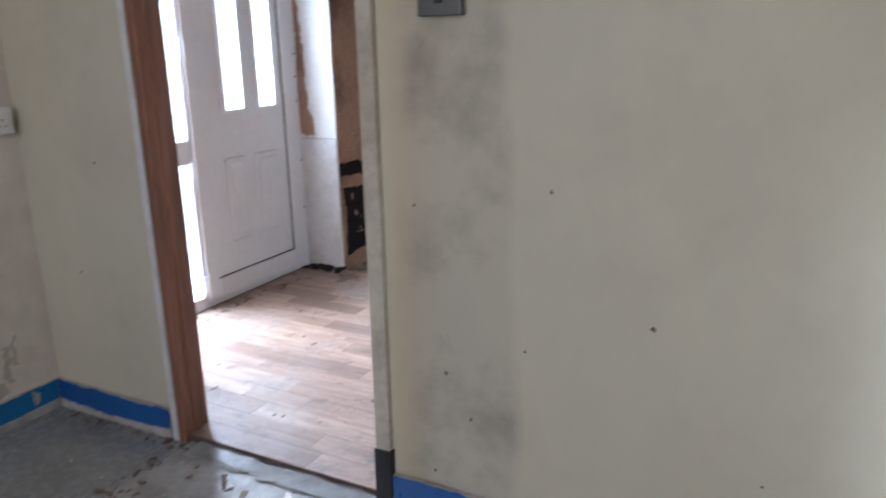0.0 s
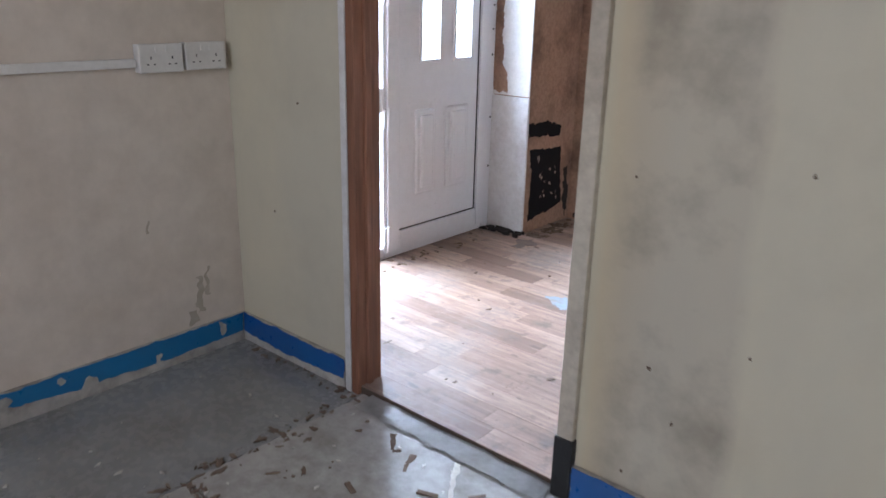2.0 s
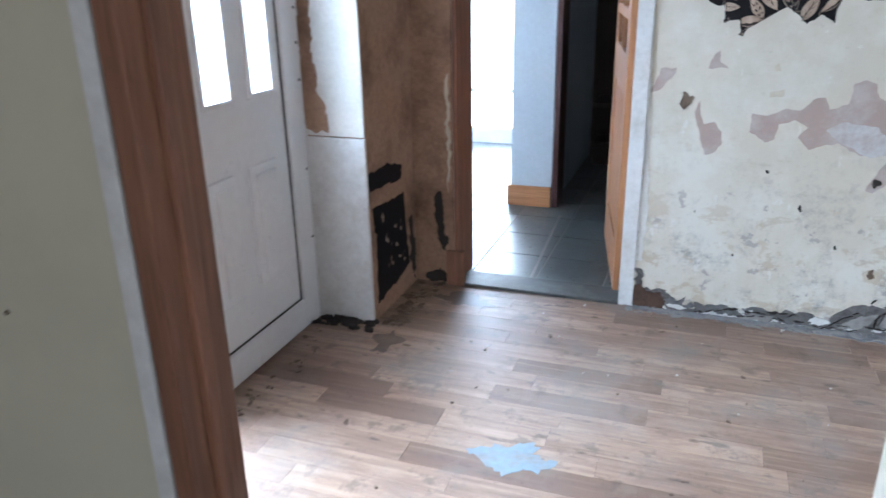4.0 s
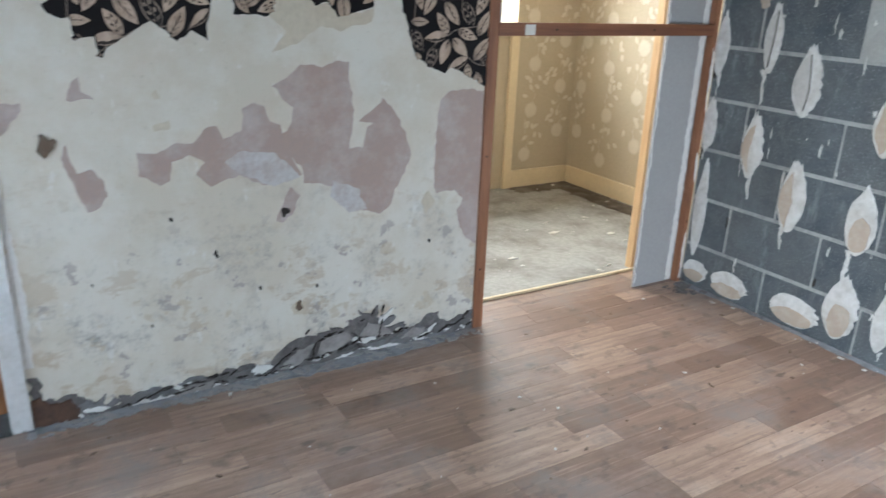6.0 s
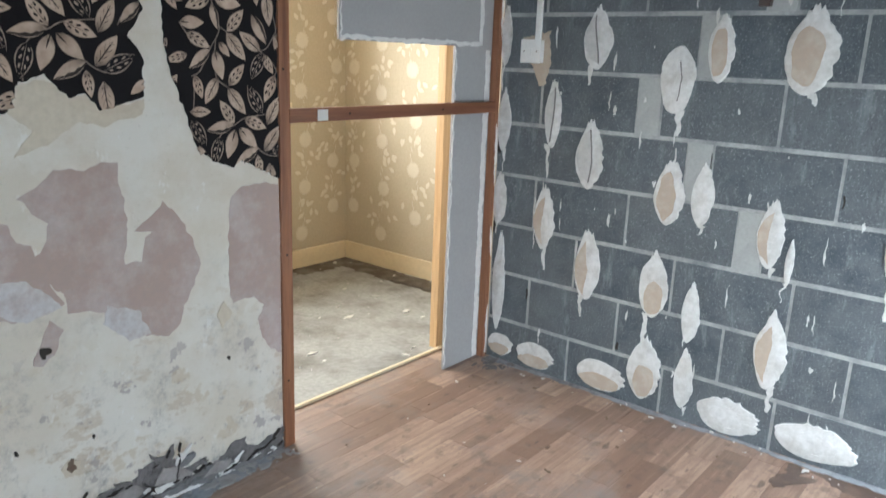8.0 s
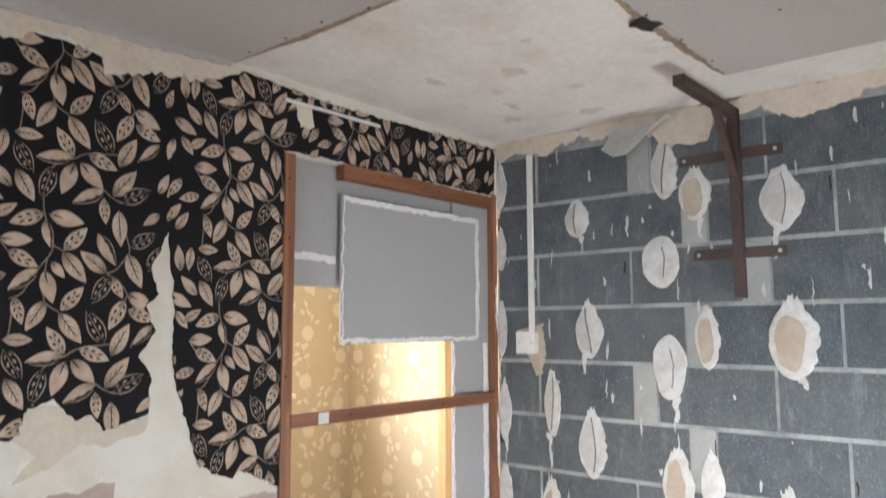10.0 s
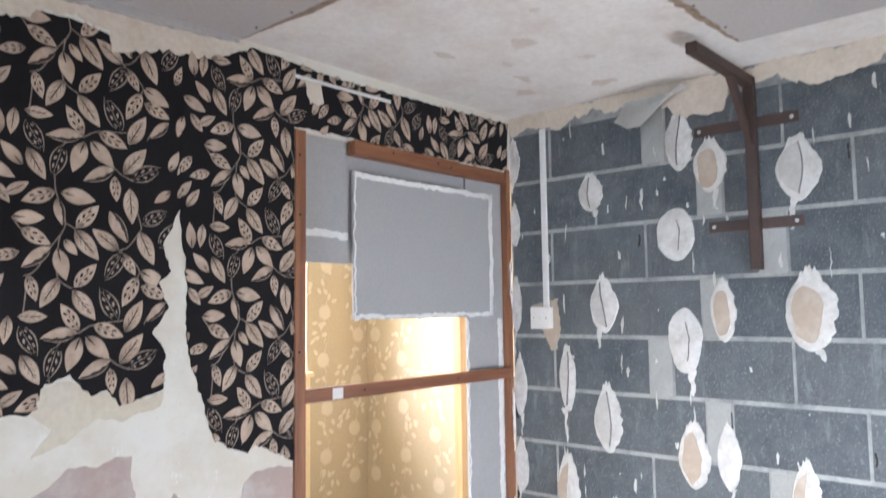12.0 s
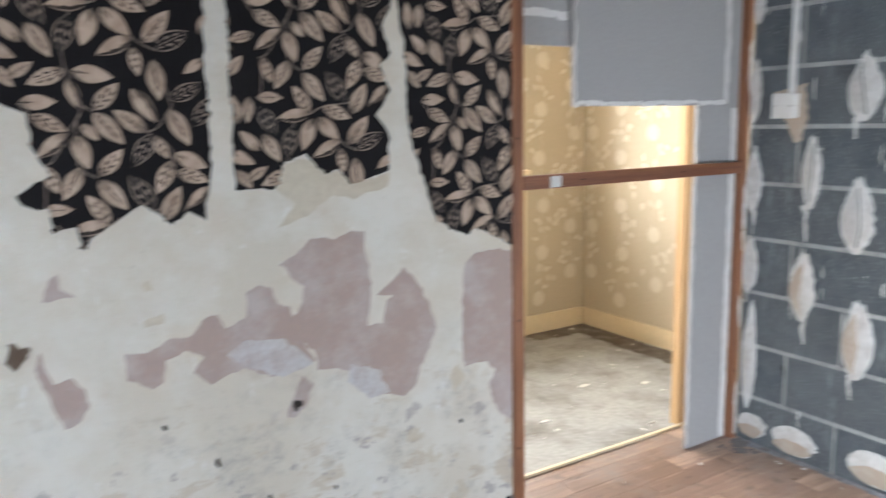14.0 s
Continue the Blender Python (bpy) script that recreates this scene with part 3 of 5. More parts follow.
plate(bm, ragged([(-1.42, -0.03), (-1.41, -0.2), (-1.396, -0.35), (-1.40, -0.5), (-1.411, -0.8), (-1.416, -0.8), (-1.419, -0.4)], 0.012, 0.005, 5.0), under, 0.0022, 3)
for k, (x, y, w, h) in enumerate(((-0.75, -0.62, .10, .07), (-0.62, -0.45, .07, .03), (-0.45, -0.40, .09, .04), (-0.85, -0.36, .08, .04), (-0.5, -0.7, .05, .05), (-0.3, -0.3, .1, .06), (-0.2, -0.6, .08, .1), (-0.95, -0.8, .03, .03))):
    plate(bm, ragged(oval(x, y, w, h, k, 18, .35), .01, .012, k), lambda a, b, h: (a, b, TOP - h), 0.001, 4)
for k, (x, y, w, h) in enumerate(((-1.95, -0.45, .16, .10), (-1.72, -0.42, .06, .04))):
    plate(bm, ragged(oval(x, y, w, h, k + 20, 18, .35), .01, .02, k), under, 0.0015, 4)
JOINTDIRT = worn("tan_joint_dirt", (0.34, 0.25, 0.175), (0.14, 0.09, 0.06), 0.9, 30, 90, 0.9)
CEILSTAIN = worn("tan_water_stain", (0.60, 0.53, 0.46), (0.70, 0.66, 0.61), 0.85, 8, 60, 0.8)
tagged(new("ceiling", mesh_of("ceiling", bm, CEILOLD, CEILBOARD, HOLE, JOINTDIRT, CEILSTAIN)), "patched plasterboard ceiling with a missing board", "ceiling", kind="structure")

# ---- living room: stripped north wall ----
PATCHES = (
    (PINK, [(-1.98, .98), (-1.92, 1.02), (-1.89, 1.046), (-1.85, 1.047), (-1.82, 1.033), (-1.777, 1.054), (-1.73, 1.048), (-1.72, .93), (-1.714, .87), (-1.727, .777), (-1.68, .774), (-1.662, .837), (-1.64, .848), (-1.693, .856), (-1.65, .892), (-1.606, .934),
            (-1.58, .904), (-1.54, .855), (-1.506, .79), (-1.496, .728), (-1.52, .673), (-1.556, .61), (-1.572, .559), (-1.612, .53), (-1.676, .548), (-1.71, .62), (-1.807, .65), (-1.888, .668), (-1.892, .711), (-1.938, .77), (-1.955, .831), (-1.933, .855), (-1.916, .914), (-1.948, .938)]),
    (PINK, [(-2.394, .805), (-2.333, .801), (-2.283, .829), (-2.234, .823), (-2.188, .873), (-2.158, .876), (-2.146, .836), (-2.108, .845), (-2.082, .856), (-2.081, .918), (-2.049, .932), (-2.011, .924), (-1.998, .875), (-1.966, .862), (-1.942, .785), (-1.90, .70),
            (-1.994, .673), (-2.026, .672), (-2.102, .719), (-2.148, .704), (-2.186, .692), (-2.227, .728), (-2.203, .762), (-2.244, .792), (-2.301, .773), (-2.312, .715), (-2.34, .706), (-2.391, .739)]),
    (PINK, [(-1.395, .822), (-1.378, .92), (-1.345, .945), (-1.279, .95), (-1.2, .94), (-1.2, .36), (-1.245, .385), (-1.295, .464), (-1.297, .503), (-1.27, .545), (-1.307, .584), (-1.39, .583), (-1.40, .673)]),
    (PINK, [(-2.555, .964), (-2.539, 1.009), (-2.52, 1.02), (-2.512, .985), (-2.485, .962), (-2.514, .965), (-2.544, .956)]),
    (PINK, [(-2.594, .808), (-2.567, .844), (-2.566, .796), (-2.551, .765), (-2.515, .769), (-2.487, .737), (-2.478, .70), (-2.50, .661), (-2.538, .649), (-2.553, .681), (-2.576, .756)]),
    (PINK, [(-2.749, .873), (-2.722, .962), (-2.667, .964), (-2.663, .94), (-2.721, .88)]),
    (BEIGE_PL, [(-1.985, 1.08), (-1.934, 1.148), (-1.985, 1.185), (-1.96, 1.25), (-1.894, 1.27), (-1.84, 1.22), (-1.80, 1.23), (-1.764, 1.19), (-1.715, 1.2), (-1.64, 1.215), (-1.65, 1.175), (-1.76, 1.15), (-1.817, 1.165), (-1.869, 1.135), (-1.904, 1.107)]),
    (LILAC, [(-2.143, .76), (-2.10, .79), (-1.988, .777), (-1.941, .736), (-1.905, .69), (-1.994, .667), (-2.08, .711)]),
    (LILAC, [(-1.79, .665), (-1.70, .63), (-1.665, .556), (-1.73, .55), (-1.80, .61)]),
    (PINK, [(-1.984, .555), (-1.955, .624), (-1.937, .661), (-1.904, .63), (-1.915, .598), (-1.933, .569), (-1.96, .545)]),
    (BEIGE_PL, [(-1.945, .24), (-1.92, .26), (-1.89, .24), (-1.91, .205), (-1.94, .21)]),
    (SKIM, [(-2.755, 1.1), (-2.742, .7), (-2.725, .4), (-2.73, .2), (-2.755, .2)]),
    (BEIGE_PL, [(-2.339, .882), (-2.298, .898), (-2.293, .875), (-2.334, .867)]),
    (BEIGE_PL, [(-1.45, .56), (-1.42, .59), (-1.39, .55), (-1.43, .51)]),
)
for i, (m, pts) in enumerate(PATCHES):
    part("plaster_patch", plate(bmesh.new(), ragged(pts, 0.008, 0.007, i * 2.3), on_north, 0.0015 + 0.0002 * i), m, north, "bare patch where the skim has come off")
for i, (x, z, r, m) in enumerate(((-2.186, .466, .007, HOLE), (-2.314, .593, .006, HOLE), (-1.958, .578, .012, HOLE), (-1.922, .234, .013, SCRAP), (-2.62, .847, .022, SCRAP), (-2.33, .97, .009, BEIGE_PL), (-1.41, .40, .005, HOLE), (-2.55, .42, .004, HOLE), (-2.05, .33, .004, HOLE), (-1.86, .30, .004, HOLE), (-2.4, .26, .004, HOLE))):
    part("wall_hole", plate(bmesh.new(), ragged(oval(x, z, 2 * r, 2.4 * r, i, 18, .4), 0.004, 0.007, i), on_north, 0.0045 + 0.0001 * i), m, north, "plug hole with broken edge")
RUSTY = worn("rusty_brown_rubble", (0.11, 0.06, 0.04), (0.03, 0.022, 0.02), 0.95, 20, 60, 0.9, 0.8)
DUSTSLAB = worn("dusty_plaster_slab", (0.34, 0.315, 0.295), (0.13, 0.12, 0.12), 0.9, 12, 50, 0.9, 0.6)
RUINS = ([(-2.06, .0), (-1.992, .08), (-1.90, .11), (-1.764, .117), (-1.694, .152), (-1.624, .18), (-1.612, .072), (-1.49, .028), (-1.34, .02), (-1.3, .0)],
         [(-2.757, .0), (-2.75, .165), (-2.726, .165), (-2.729, .085), (-2.647, .09), (-2.59, .03), (-2.5, .0)],
         [(-1.45, .03), (-1.419, .104), (-1.36, .085), (-1.285, .059), (-1.20, .08), (-1.20, .0), (-1.4, .0)],
         [(-2.45, .0), (-2.3, .03), (-2.15, .05), (-2.05, .03), (-2.0, .0)])
for i, pts in enumerate(RUINS):
    part("damp_damage", plate(bmesh.new(), ragged(pts, 0.012, 0.022, i * 3.1), on_north, 0.004), RUBBLE, north, "crumbled damp plaster at the foot of the wall")
for kind, label, count, seed in ((SKIM, "flaking edges of white skim", 22, 11), (RUBBLE, "dark loose rubble", 70, 12), (DUSTY, "grey lumps of old render", 60, 13)):
    rng, bm = random.Random(seed), bmesh.new()
    for k in range(count):
        x = rng.uniform(-2.75, -1.2)
        z = abs(rng.gauss(0, 0.02)) if rng.random() < .6 else 0.13 * max(0, 1 - abs(x + 1.68) / .3) + rng.gauss(0, .015)
        w, a = rng.uniform(.02, .11), rng.gauss(0, .4)
        o = [(x + math.cos(a) * p - math.sin(a) * q, max(0.001, z + math.sin(a) * p + math.cos(a) * q)) for p, q in oval(0, 0, w, rng.uniform(.012, .034), k, 14, .5)]
        plate(bm, ragged(o, 0.007, 0.006, k), on_north, rng.uniform(.005, .009))
    tagged(part("plaster_crumbs", bm, kind, north, label), kind="stuff")

# broken slabs and open cracks at the wall foot
for k, pts in enumerate(([(-2.0, .015), (-1.93, .07), (-1.87, .085), (-1.89, .03), (-1.94, .01)], [(-1.86, .03), (-1.84, .09), (-1.76, .105), (-1.71, .075), (-1.78, .04)], [(-1.69, .07), (-1.66, .115), (-1.6, .1), (-1.56, .06), (-1.62, .055)], [(-2.36, .0), (-2.3, .028), (-2.22, .03), (-2.24, .0)], [(-1.53, .03), (-1.48, .06), (-1.42, .05), (-1.44, .02)])):
    part("loose_slab", plate(bmesh.new(), ragged(pts, .01, .008, k * 1.9), on_north, 0.0096 + .0005 * k), DUSTSLAB, north, "loose slab of cracked plaster")
CRACKS = ([(-2.06, .002), (-1.98, .055), (-1.93, .08), (-1.88, .14)], [(-1.93, .075), (-1.83, .095), (-1.74, .115), (-1.67, .135), (-1.60, .185)], [(-1.96, .004), (-1.88, .03), (-1.86, .085)], [(-1.87, .025), (-1.76, .04), (-1.68, .065), (-1.56, .055), (-1.47, .07)],
          [(-2.52, .006), (-2.38, .034), (-2.3, .034), (-2.2, .045), (-2.1, .035)], [(-2.35, .012), (-2.2, .02), (-2.08, .012), (-1.95, .012)], [(-1.75, .11), (-1.70, .07), (-1.69, .03)], [(-1.60, .18), (-1.605, .1), (-1.62, .06)], [(-1.32, .03), (-1.26, .045), (-1.205, .1)], [(-1.45, .02), (-1.33, .03), (-1.21, .028)])
rng = random.Random(41)
for k, line in enumerate(CRACKS):
    bm = bmesh.new()
    for (a, b), (c, d) in zip(line, line[1:]):
        n = max(2, int(math.hypot(c - a, d - b) / .022))
        for i in range(n):
            if rng.random() < .32:
                continue
            p, q = Vector((a, b)).lerp(Vector((c, d)), i / n), Vector((a, b)).lerp(Vector((c, d)), (i + rng.uniform(.8, 1.3)) / n)
            p += Vector((rng.gauss(0, .004), rng.gauss(0, .005)))
            q += Vector((rng.gauss(0, .004), rng.gauss(0, .005)))
            m, w = (p + q) / 2, rng.uniform(.001, .0042)
            o = [tuple(p), (m.x - w, m.y - w), tuple(q), (m.x + w * rng.random(), m.y + w)]
            plate(bm, ragged([(x, max(.0006, z)) for x, z in o], .006, .004, k + i * .7), on_north, 0.0125 + .0002 * k)
    part("crack", bm, HOLE, north, "dark broken crack")
part("damp_damage", plate(bmesh.new(), ragged([(-2.755, .002), (-2.755, .085), (-2.73, .10), (-2.70, .07), (-2.66, .065), (-2.62, .03), (-2.63, .002)], .008, .014, 9.0), on_north, 0.011), RUSTY, north, "rusty brown broken plaster corner")
part("skim_edge", plate(bmesh.new(), ragged([(-2.5, .002), (-2.2, .002), (-1.8, .002), (-1.21, .002), (-1.21, .02), (-1.4, .016), (-1.7, .012), (-2.0, .02), (-2.3, .014), (-2.5, .012)], .010, .012, 14.0), on_north, 0.007), SKIM, north, "white line of skim along the floor")

# ---- black leaf wallpaper ----
LEAF_KINDS = ("ribbed", "seeded", "outlined", "scalloped", "plain")
LEAFMATS = tuple(leaf_print(k) for k in LEAF_KINDS)


def leaf(bm, uv, x, z, ang, length, width, mat, keep, place, lift, steps=7):
    """One printed leaf, cut off where the paper is torn."""
    ca, sa = math.cos(ang), math.sin(ang)
    rows = []
    for k in range(steps + 1):
        u = k / steps
        w = width * (math.sin(math.pi * u ** 0.85) ** 0.9) * 0.5 + 0.0004
        rows.append([(u, v, x + ca * u * length - sa * s * w, z + sa * u * length + ca * s * w) for v, s in ((0.0, -1), (0.5, 0), (1.0, 1))])
    for a, b in zip(rows, rows[1:]):
        for i in (0, 1):
            quad = (a[i], a[i + 1], b[i + 1], b[i])
            if keep(sum(q[2] for q in quad) / 4, sum(q[3] for q in quad) / 4):
                f = bm.faces.new([bm.verts.new(place(q[2], q[3], lift)) for q in quad])
                f.material_index = mat
                for loop, q in zip(f.loops, quad):
                    loop[uv].uv = (q[0], q[1])


# one repeat of the print in centimetres: stalk end, direction in degrees and length of each leaf, by the way it is drawn
SPRIGS = {
    "ribbed": ((16.8, 45.0, -50, 9.9), (28.5, 40.2, 144, 9.0), (31.0, 6.2, -84, 9.8), (33.9, 45.7, -64, 10.1), (30.5, 18.2, 61, 9.8), (16.7, 29.4, -52, 9.7), (13.3, 32.5, -120, 8.7), (29.2, 9.9, 51, 10.1), (4.0, 22.9, -1, 6.8), (4.9, 13.6, -59, 8.8)),
    "seeded": ((12.0, 3.4, -158, 8.7), (17.1, 45.4, 48, 8.6), (29.6, 39.3, -58, 6.7), (34.6, 30.6, -22, 8.3), (33.8, 33.3, -117, 9.2), (17.0, 30.1, 48, 8.4), (3.9, 44.5, -27, 8.2), (5.9, 33.1, -71, 6.9), (18.6, 19.1, 125, 8.3), (22.1, 20.4, -22, 8.7), (26.7, 9.0, -82, 6.9)),
    "outlined": ((34.6, 47.7, 29, 8.7), (39.8, 41.3, 57, 9.0), (29.6, 39.7, -122, 9.1), (28.7, 21.6, 121, 10.0), (13.5, 15.5, -106, 9.0), (31.2, 8.7, 26, 9.8), (4.3, 20.6, -59, 8.8)),
    "scalloped": ((12.2, 1.6, -76, 7.0), (25.6, 50.5, -57, 9.7), (42.0, 26.3, -136, 7.6), (11.2, 40.3, -141, 8.7), (18.3, 18.7, -172, 9.2), (26.9, 11.2, -152, 9.3)),
    "plain": ((13.1, 3.2, -9, 9.0), (34.3, 34.8, -26, 8.7), (12.6, 40.0, -73, 8.5), (14.2, 42.3, -48, 5.2), (2.0, 47.2, 2, 7.6), (18.8, 17.3, -109, 9.0), (20.2, 17.6, -44, 8.8)),
}
VINES = (((11.7, 58.2), (12.0, 54.5), (14.5, 46.7), (13.1, 42.2), (12.9, 32.9), (16.7, 29.7)), ((14.3, 46.7), (17.1, 45.2)), ((5.0, 32.8), (7.8, 34.3), (11.2, 40.3), (14.1, 44.4)), ((13.2, 15.1), (15.3, 17.4), (18.7, 18.6), (22.1, 20.4), (30.0, 21.4)), ((26.5, 11.5), (28.9, 9.6), (32.0, 8.3)), ((28.5, 40.2), (31.0, 41.3), (33.6, 44.9), (34.4, 47.5), (31.0, 57.3)), ((33.8, 33.3), (34.3, 34.8), (32.1, 37.8), (29.6, 39.4), (28.5, 40.2)), ((42.0, 26.3), (37.6, 23.3), (35.8, 20.3)), ((2.0, 47.2), (3.9, 44.5)), ((4.0, 22.9), (5.2, 23.9), (5.9, 33.1)))
PAT_W, PAT_H = 0.512, 0.511


def vine_pattern(seed):
    """Leaves and stems of one repeat: (x, z, angle, length, width, kind), and stem points."""
    rng, leaves, stems = random.Random(seed), [], []
    for kind, rows in SPRIGS.items():
        for x, z, ang, length in rows:
            wide = {"scalloped": 0.40, "outlined": 0.46, "plain": 0.47}.get(kind, 0.44)
            leaves.append((x / 100, z / 100, radians(ang), length / 100, wide * length / 100, LEAF_KINDS.index(kind)))

    def free(x, z, ang, length, width):
        for f in (0.05, 0.25, 0.5, 0.75, 0.95):
            px, pz = x + math.cos(ang) * f * length, z + math.sin(ang) * f * length
            for q in leaves:
                for g in (0.05, 0.2, 0.5, 0.8, 0.95):
                    dx = (px - q[0] - math.cos(q[2]) * g * q[3] + PAT_W / 2) % PAT_W - PAT_W / 2
                    dz = (pz - q[1] - math.sin(q[2]) * g * q[3] + PAT_H / 2) % PAT_H - PAT_H / 2
                    if dx * dx + dz * dz < (0.40 * (width + q[4])) ** 2:
                        return False
        return True

    for k in range(1500):
        x, z, ang = rng.uniform(0, PAT_W), rng.uniform(0, PAT_H), rng.uniform(0, 6.28)
        length = rng.uniform(0.06, 0.085)
        if free(x, z, ang, length, length * 0.42):
            leaves.append((x, z, ang, length, length * 0.42, rng.choice((0, 1, 4))))
    for line in VINES:
        pts = [Vector((a / 100, b / 100, 0.0)) for a, b in line]
        smooth = []
        for i in range(len(pts) - 1):
            p0, p1, p2, p3 = pts[max(i - 1, 0)], pts[i], pts[i + 1], pts[min(i + 2, len(pts) - 1)]
            for k in range(6):
                t = k / 6
                q = 0.5 * (2 * p1 + (p2 - p0) * t + (2 * p0 - 5 * p1 + 4 * p2 - p3) * t * t + (3 * p1 - p0 - 3 * p2 + p3) * t ** 3)
                smooth.append((q.x, q.y))
        stems.append(smooth + [(pts[-1].x, pts[-1].y)])
    return leaves, stems


PAT_LEAVES, PAT_STEMS = vine_pattern(3)


def paper_sheet(outline, place, thick, parent, seed, label, shift):
    edge = ragged(outline, 0.008, 0.007, seed)
    sheet = part("wallpaper_sheet", plate(bmesh.new(), edge, place, thick), INK, parent, label)
    xs, zs = [p[0] for p in edge], [p[1] for p in edge]
    keep = lambda a, b: inside(a, b, edge)
    bm = bmesh.new()
    uv = bm.loops.layers.uv.new("UVMap")
    ox, oz = -2.06 + shift[0], 1.20 + shift[1]
    for i in range(int((min(xs) - ox) // PAT_W) - 1, int((max(xs) - ox) // PAT_W) + 1):
        for j in range(int((min(zs) - oz) // PAT_H) - 1, int((max(zs) - oz) // PAT_H) + 1):
            drop = oz + j * PAT_H + (0.2555 if i % 2 else 0.0)
            for x, z, ang, length, width, kind in PAT_LEAVES:
                leaf(bm, uv, x + ox + i * PAT_W, z + drop, ang, length, width, kind, keep, place, thick + 0.0012)
            for pts in PAT_STEMS:
                for (ax, az), (bx, bz) in zip(pts, pts[1:]):
                    ax, az, bx, bz = ax + ox + i * PAT_W, az + drop, bx + ox + i * PAT_W, bz + drop
                    if keep((ax + bx) / 2, (az + bz) / 2):
                        d = Vector((bz - az, ax - bx)).normalized() * 0.0018
                        f = bm.faces.new([bm.verts.new(place(p[0], p[1], thick + 0.0008)) for p in ((ax - d.x, az - d.y), (ax + d.x, az + d.y), (bx + d.x, bz + d.y), (bx - d.x, bz - d.y))])
                        f.material_index = 2
                        for loop in f.loops:
                            loop[uv].uv = (0.02, 0.97)
    bmesh.ops.recalc_face_normals(bm, faces=bm.faces[:])
    tagged(part("leaf_print", bm, LEAFMATS, sheet, "beige leaves and stems printed on black"), kind="stuff")
    return sheet


paper_sheet([(-2.78, 2.15), (-2.78, 1.5), (-2.62, 1.42), (-2.55, 1.395), (-2.545, 1.32), (-2.515, 1.256), (-2.58, 1.215), (-2.578, 1.19), (-2.523, 1.18), (-2.516, 1.126), (-2.469, 1.121), (-2.46, 1.074), (-2.44, 1.10), (-2.39, 1.134), (-2.315, 1.176), (-2.253, 1.115), (-2.21, 1.143), (-2.169, 1.122), (-2.15, 1.25), (-2.145, 1.5), (-2.135, 1.75), (-2.12, 2.17)],
            on_north, 0.002, north, 1.0, "black leaf-patterned wallpaper with a torn lower edge", (-0.52, 0.2555))
paper_sheet([(-2.085, 2.165), (-2.085, 1.5), (-2.088, 1.19), (-1.98, 1.19), (-1.955, 1.258), (-1.894, 1.276), (-1.841, 1.222), (-1.797, 1.234), (-1.762, 1.186), (-1.715, 1.198), (-1.64, 1.22), (-1.637, 1.317), (-1.674, 1.38), (-1.63, 1.455), (-1.659, 1.515), (-1.627, 1.55), (-1.65, 1.62), (-1.606, 1.715), (-1.585, 1.76), (-1.585, 2.19), (-1.67, 2.186), (-1.80, 2.18), (-1.90, 2.205), (-2.02, 2.20)],
            on_north, 0.002, north, 5.0, "black leaf-patterned wallpaper with a torn lower edge", (0.0, 0.0))
paper_sheet([(-1.60, 2.20), (-1.60, 1.715), (-1.588, 1.63), (-1.575, 1.5), (-1.582, 1.40), (-1.556, 1.27), (-1.516, 1.166), (-1.484, 1.064), (-1.428, 1.03), (-1.372, 1.008), (-1.344, 1.035), (-1.28, 1.0), (-1.199, .96), (-1.199, 2.042), (-0.95, 2.044), (-0.5, 2.044), (-0.03, 2.046), (-0.02, 2.262), (-0.68, 2.25), (-0.97, 2.245), (-1.22, 2.258), (-1.36, 2.27), (-1.46, 2.22)],
            on_north, 0.0036, north, 9.0, "black leaf-patterned wallpaper torn round the stud frame", (0.512, 0.26))
part("lining_paper", plate(bmesh.new(), ragged([(-2.8, 2.282), (-2.8, 2.14), (-2.5, 2.16), (-2.11, 2.185), (-2.02, 2.175), (-2.0, 2.21), (-1.90, 2.215), (-1.81, 2.205), (-1.80, 2.14), (-1.75, 2.16), (-1.66, 2.18), (-1.56, 2.19), (-1.50, 2.20), (-1.42, 2.255), (-1.38, 2.282)], 0.012, 0.016, 4.0), on_north, 0.004), CREAMTEAR, north, "torn cream lining paper below the ceiling")
part("cornice_patch", plate(bmesh.new(), ragged([(-2.8, 2.284), (-2.8, 2.225), (-2.12, 2.24), (-1.75, 2.25), (-1.42, 2.268), (-1.42, 2.284)], 0.014, 0.008, 12.0), on_north, 0.022), CEILBOARD, north, "rough plaster lip under the ceiling boards")
part("lining_paper", plate(bmesh.new(), ragged([(-1.155, 2.215), (-1.14, 2.135), (-1.075, 2.145), (-1.085, 2.21)], 0.012, 0.01, 6.0), on_north, 0.005), CREAMTEAR, north, "scrap of cream lining paper")
part("cable_clip_strip", boxes((-1.20, -0.76, -0.012, -0.004, 2.208, 2.219), bevel=0.002), PLASTIC, north, "painted cable along the wall top")

# west wall: damp dark paper scraps and white board reveal
def on_west(a, b, h):
    return (-3.708 + h, a, b)


part("wallpaper_scrap", plate(bmesh.new(), ragged([(-0.468, .535), (-0.465, .605), (-0.30, .605), (-0.15, .57), (-0.16, .50), (-0.32, .53)], 0.012, 0.014, 2.0), on_west, 0.003), INK, west, "torn dark wallpaper scrap")
scrap = part("wallpaper_scrap", plate(bmesh.new(), ragged([(-0.43, .06), (-0.415, .33), (-0.445, .46), (-0.15, .445), (-0.135, .33), (-0.10, .12), (-0.25, .09)], 0.012, 0.014, 7.0), on_west, 0.003), INK, west, "torn dark wallpaper scrap with beige flowers")
bm = bmesh.new()
uv = bm.loops.layers.uv.new("UVMap")
rng = random.Random(8)
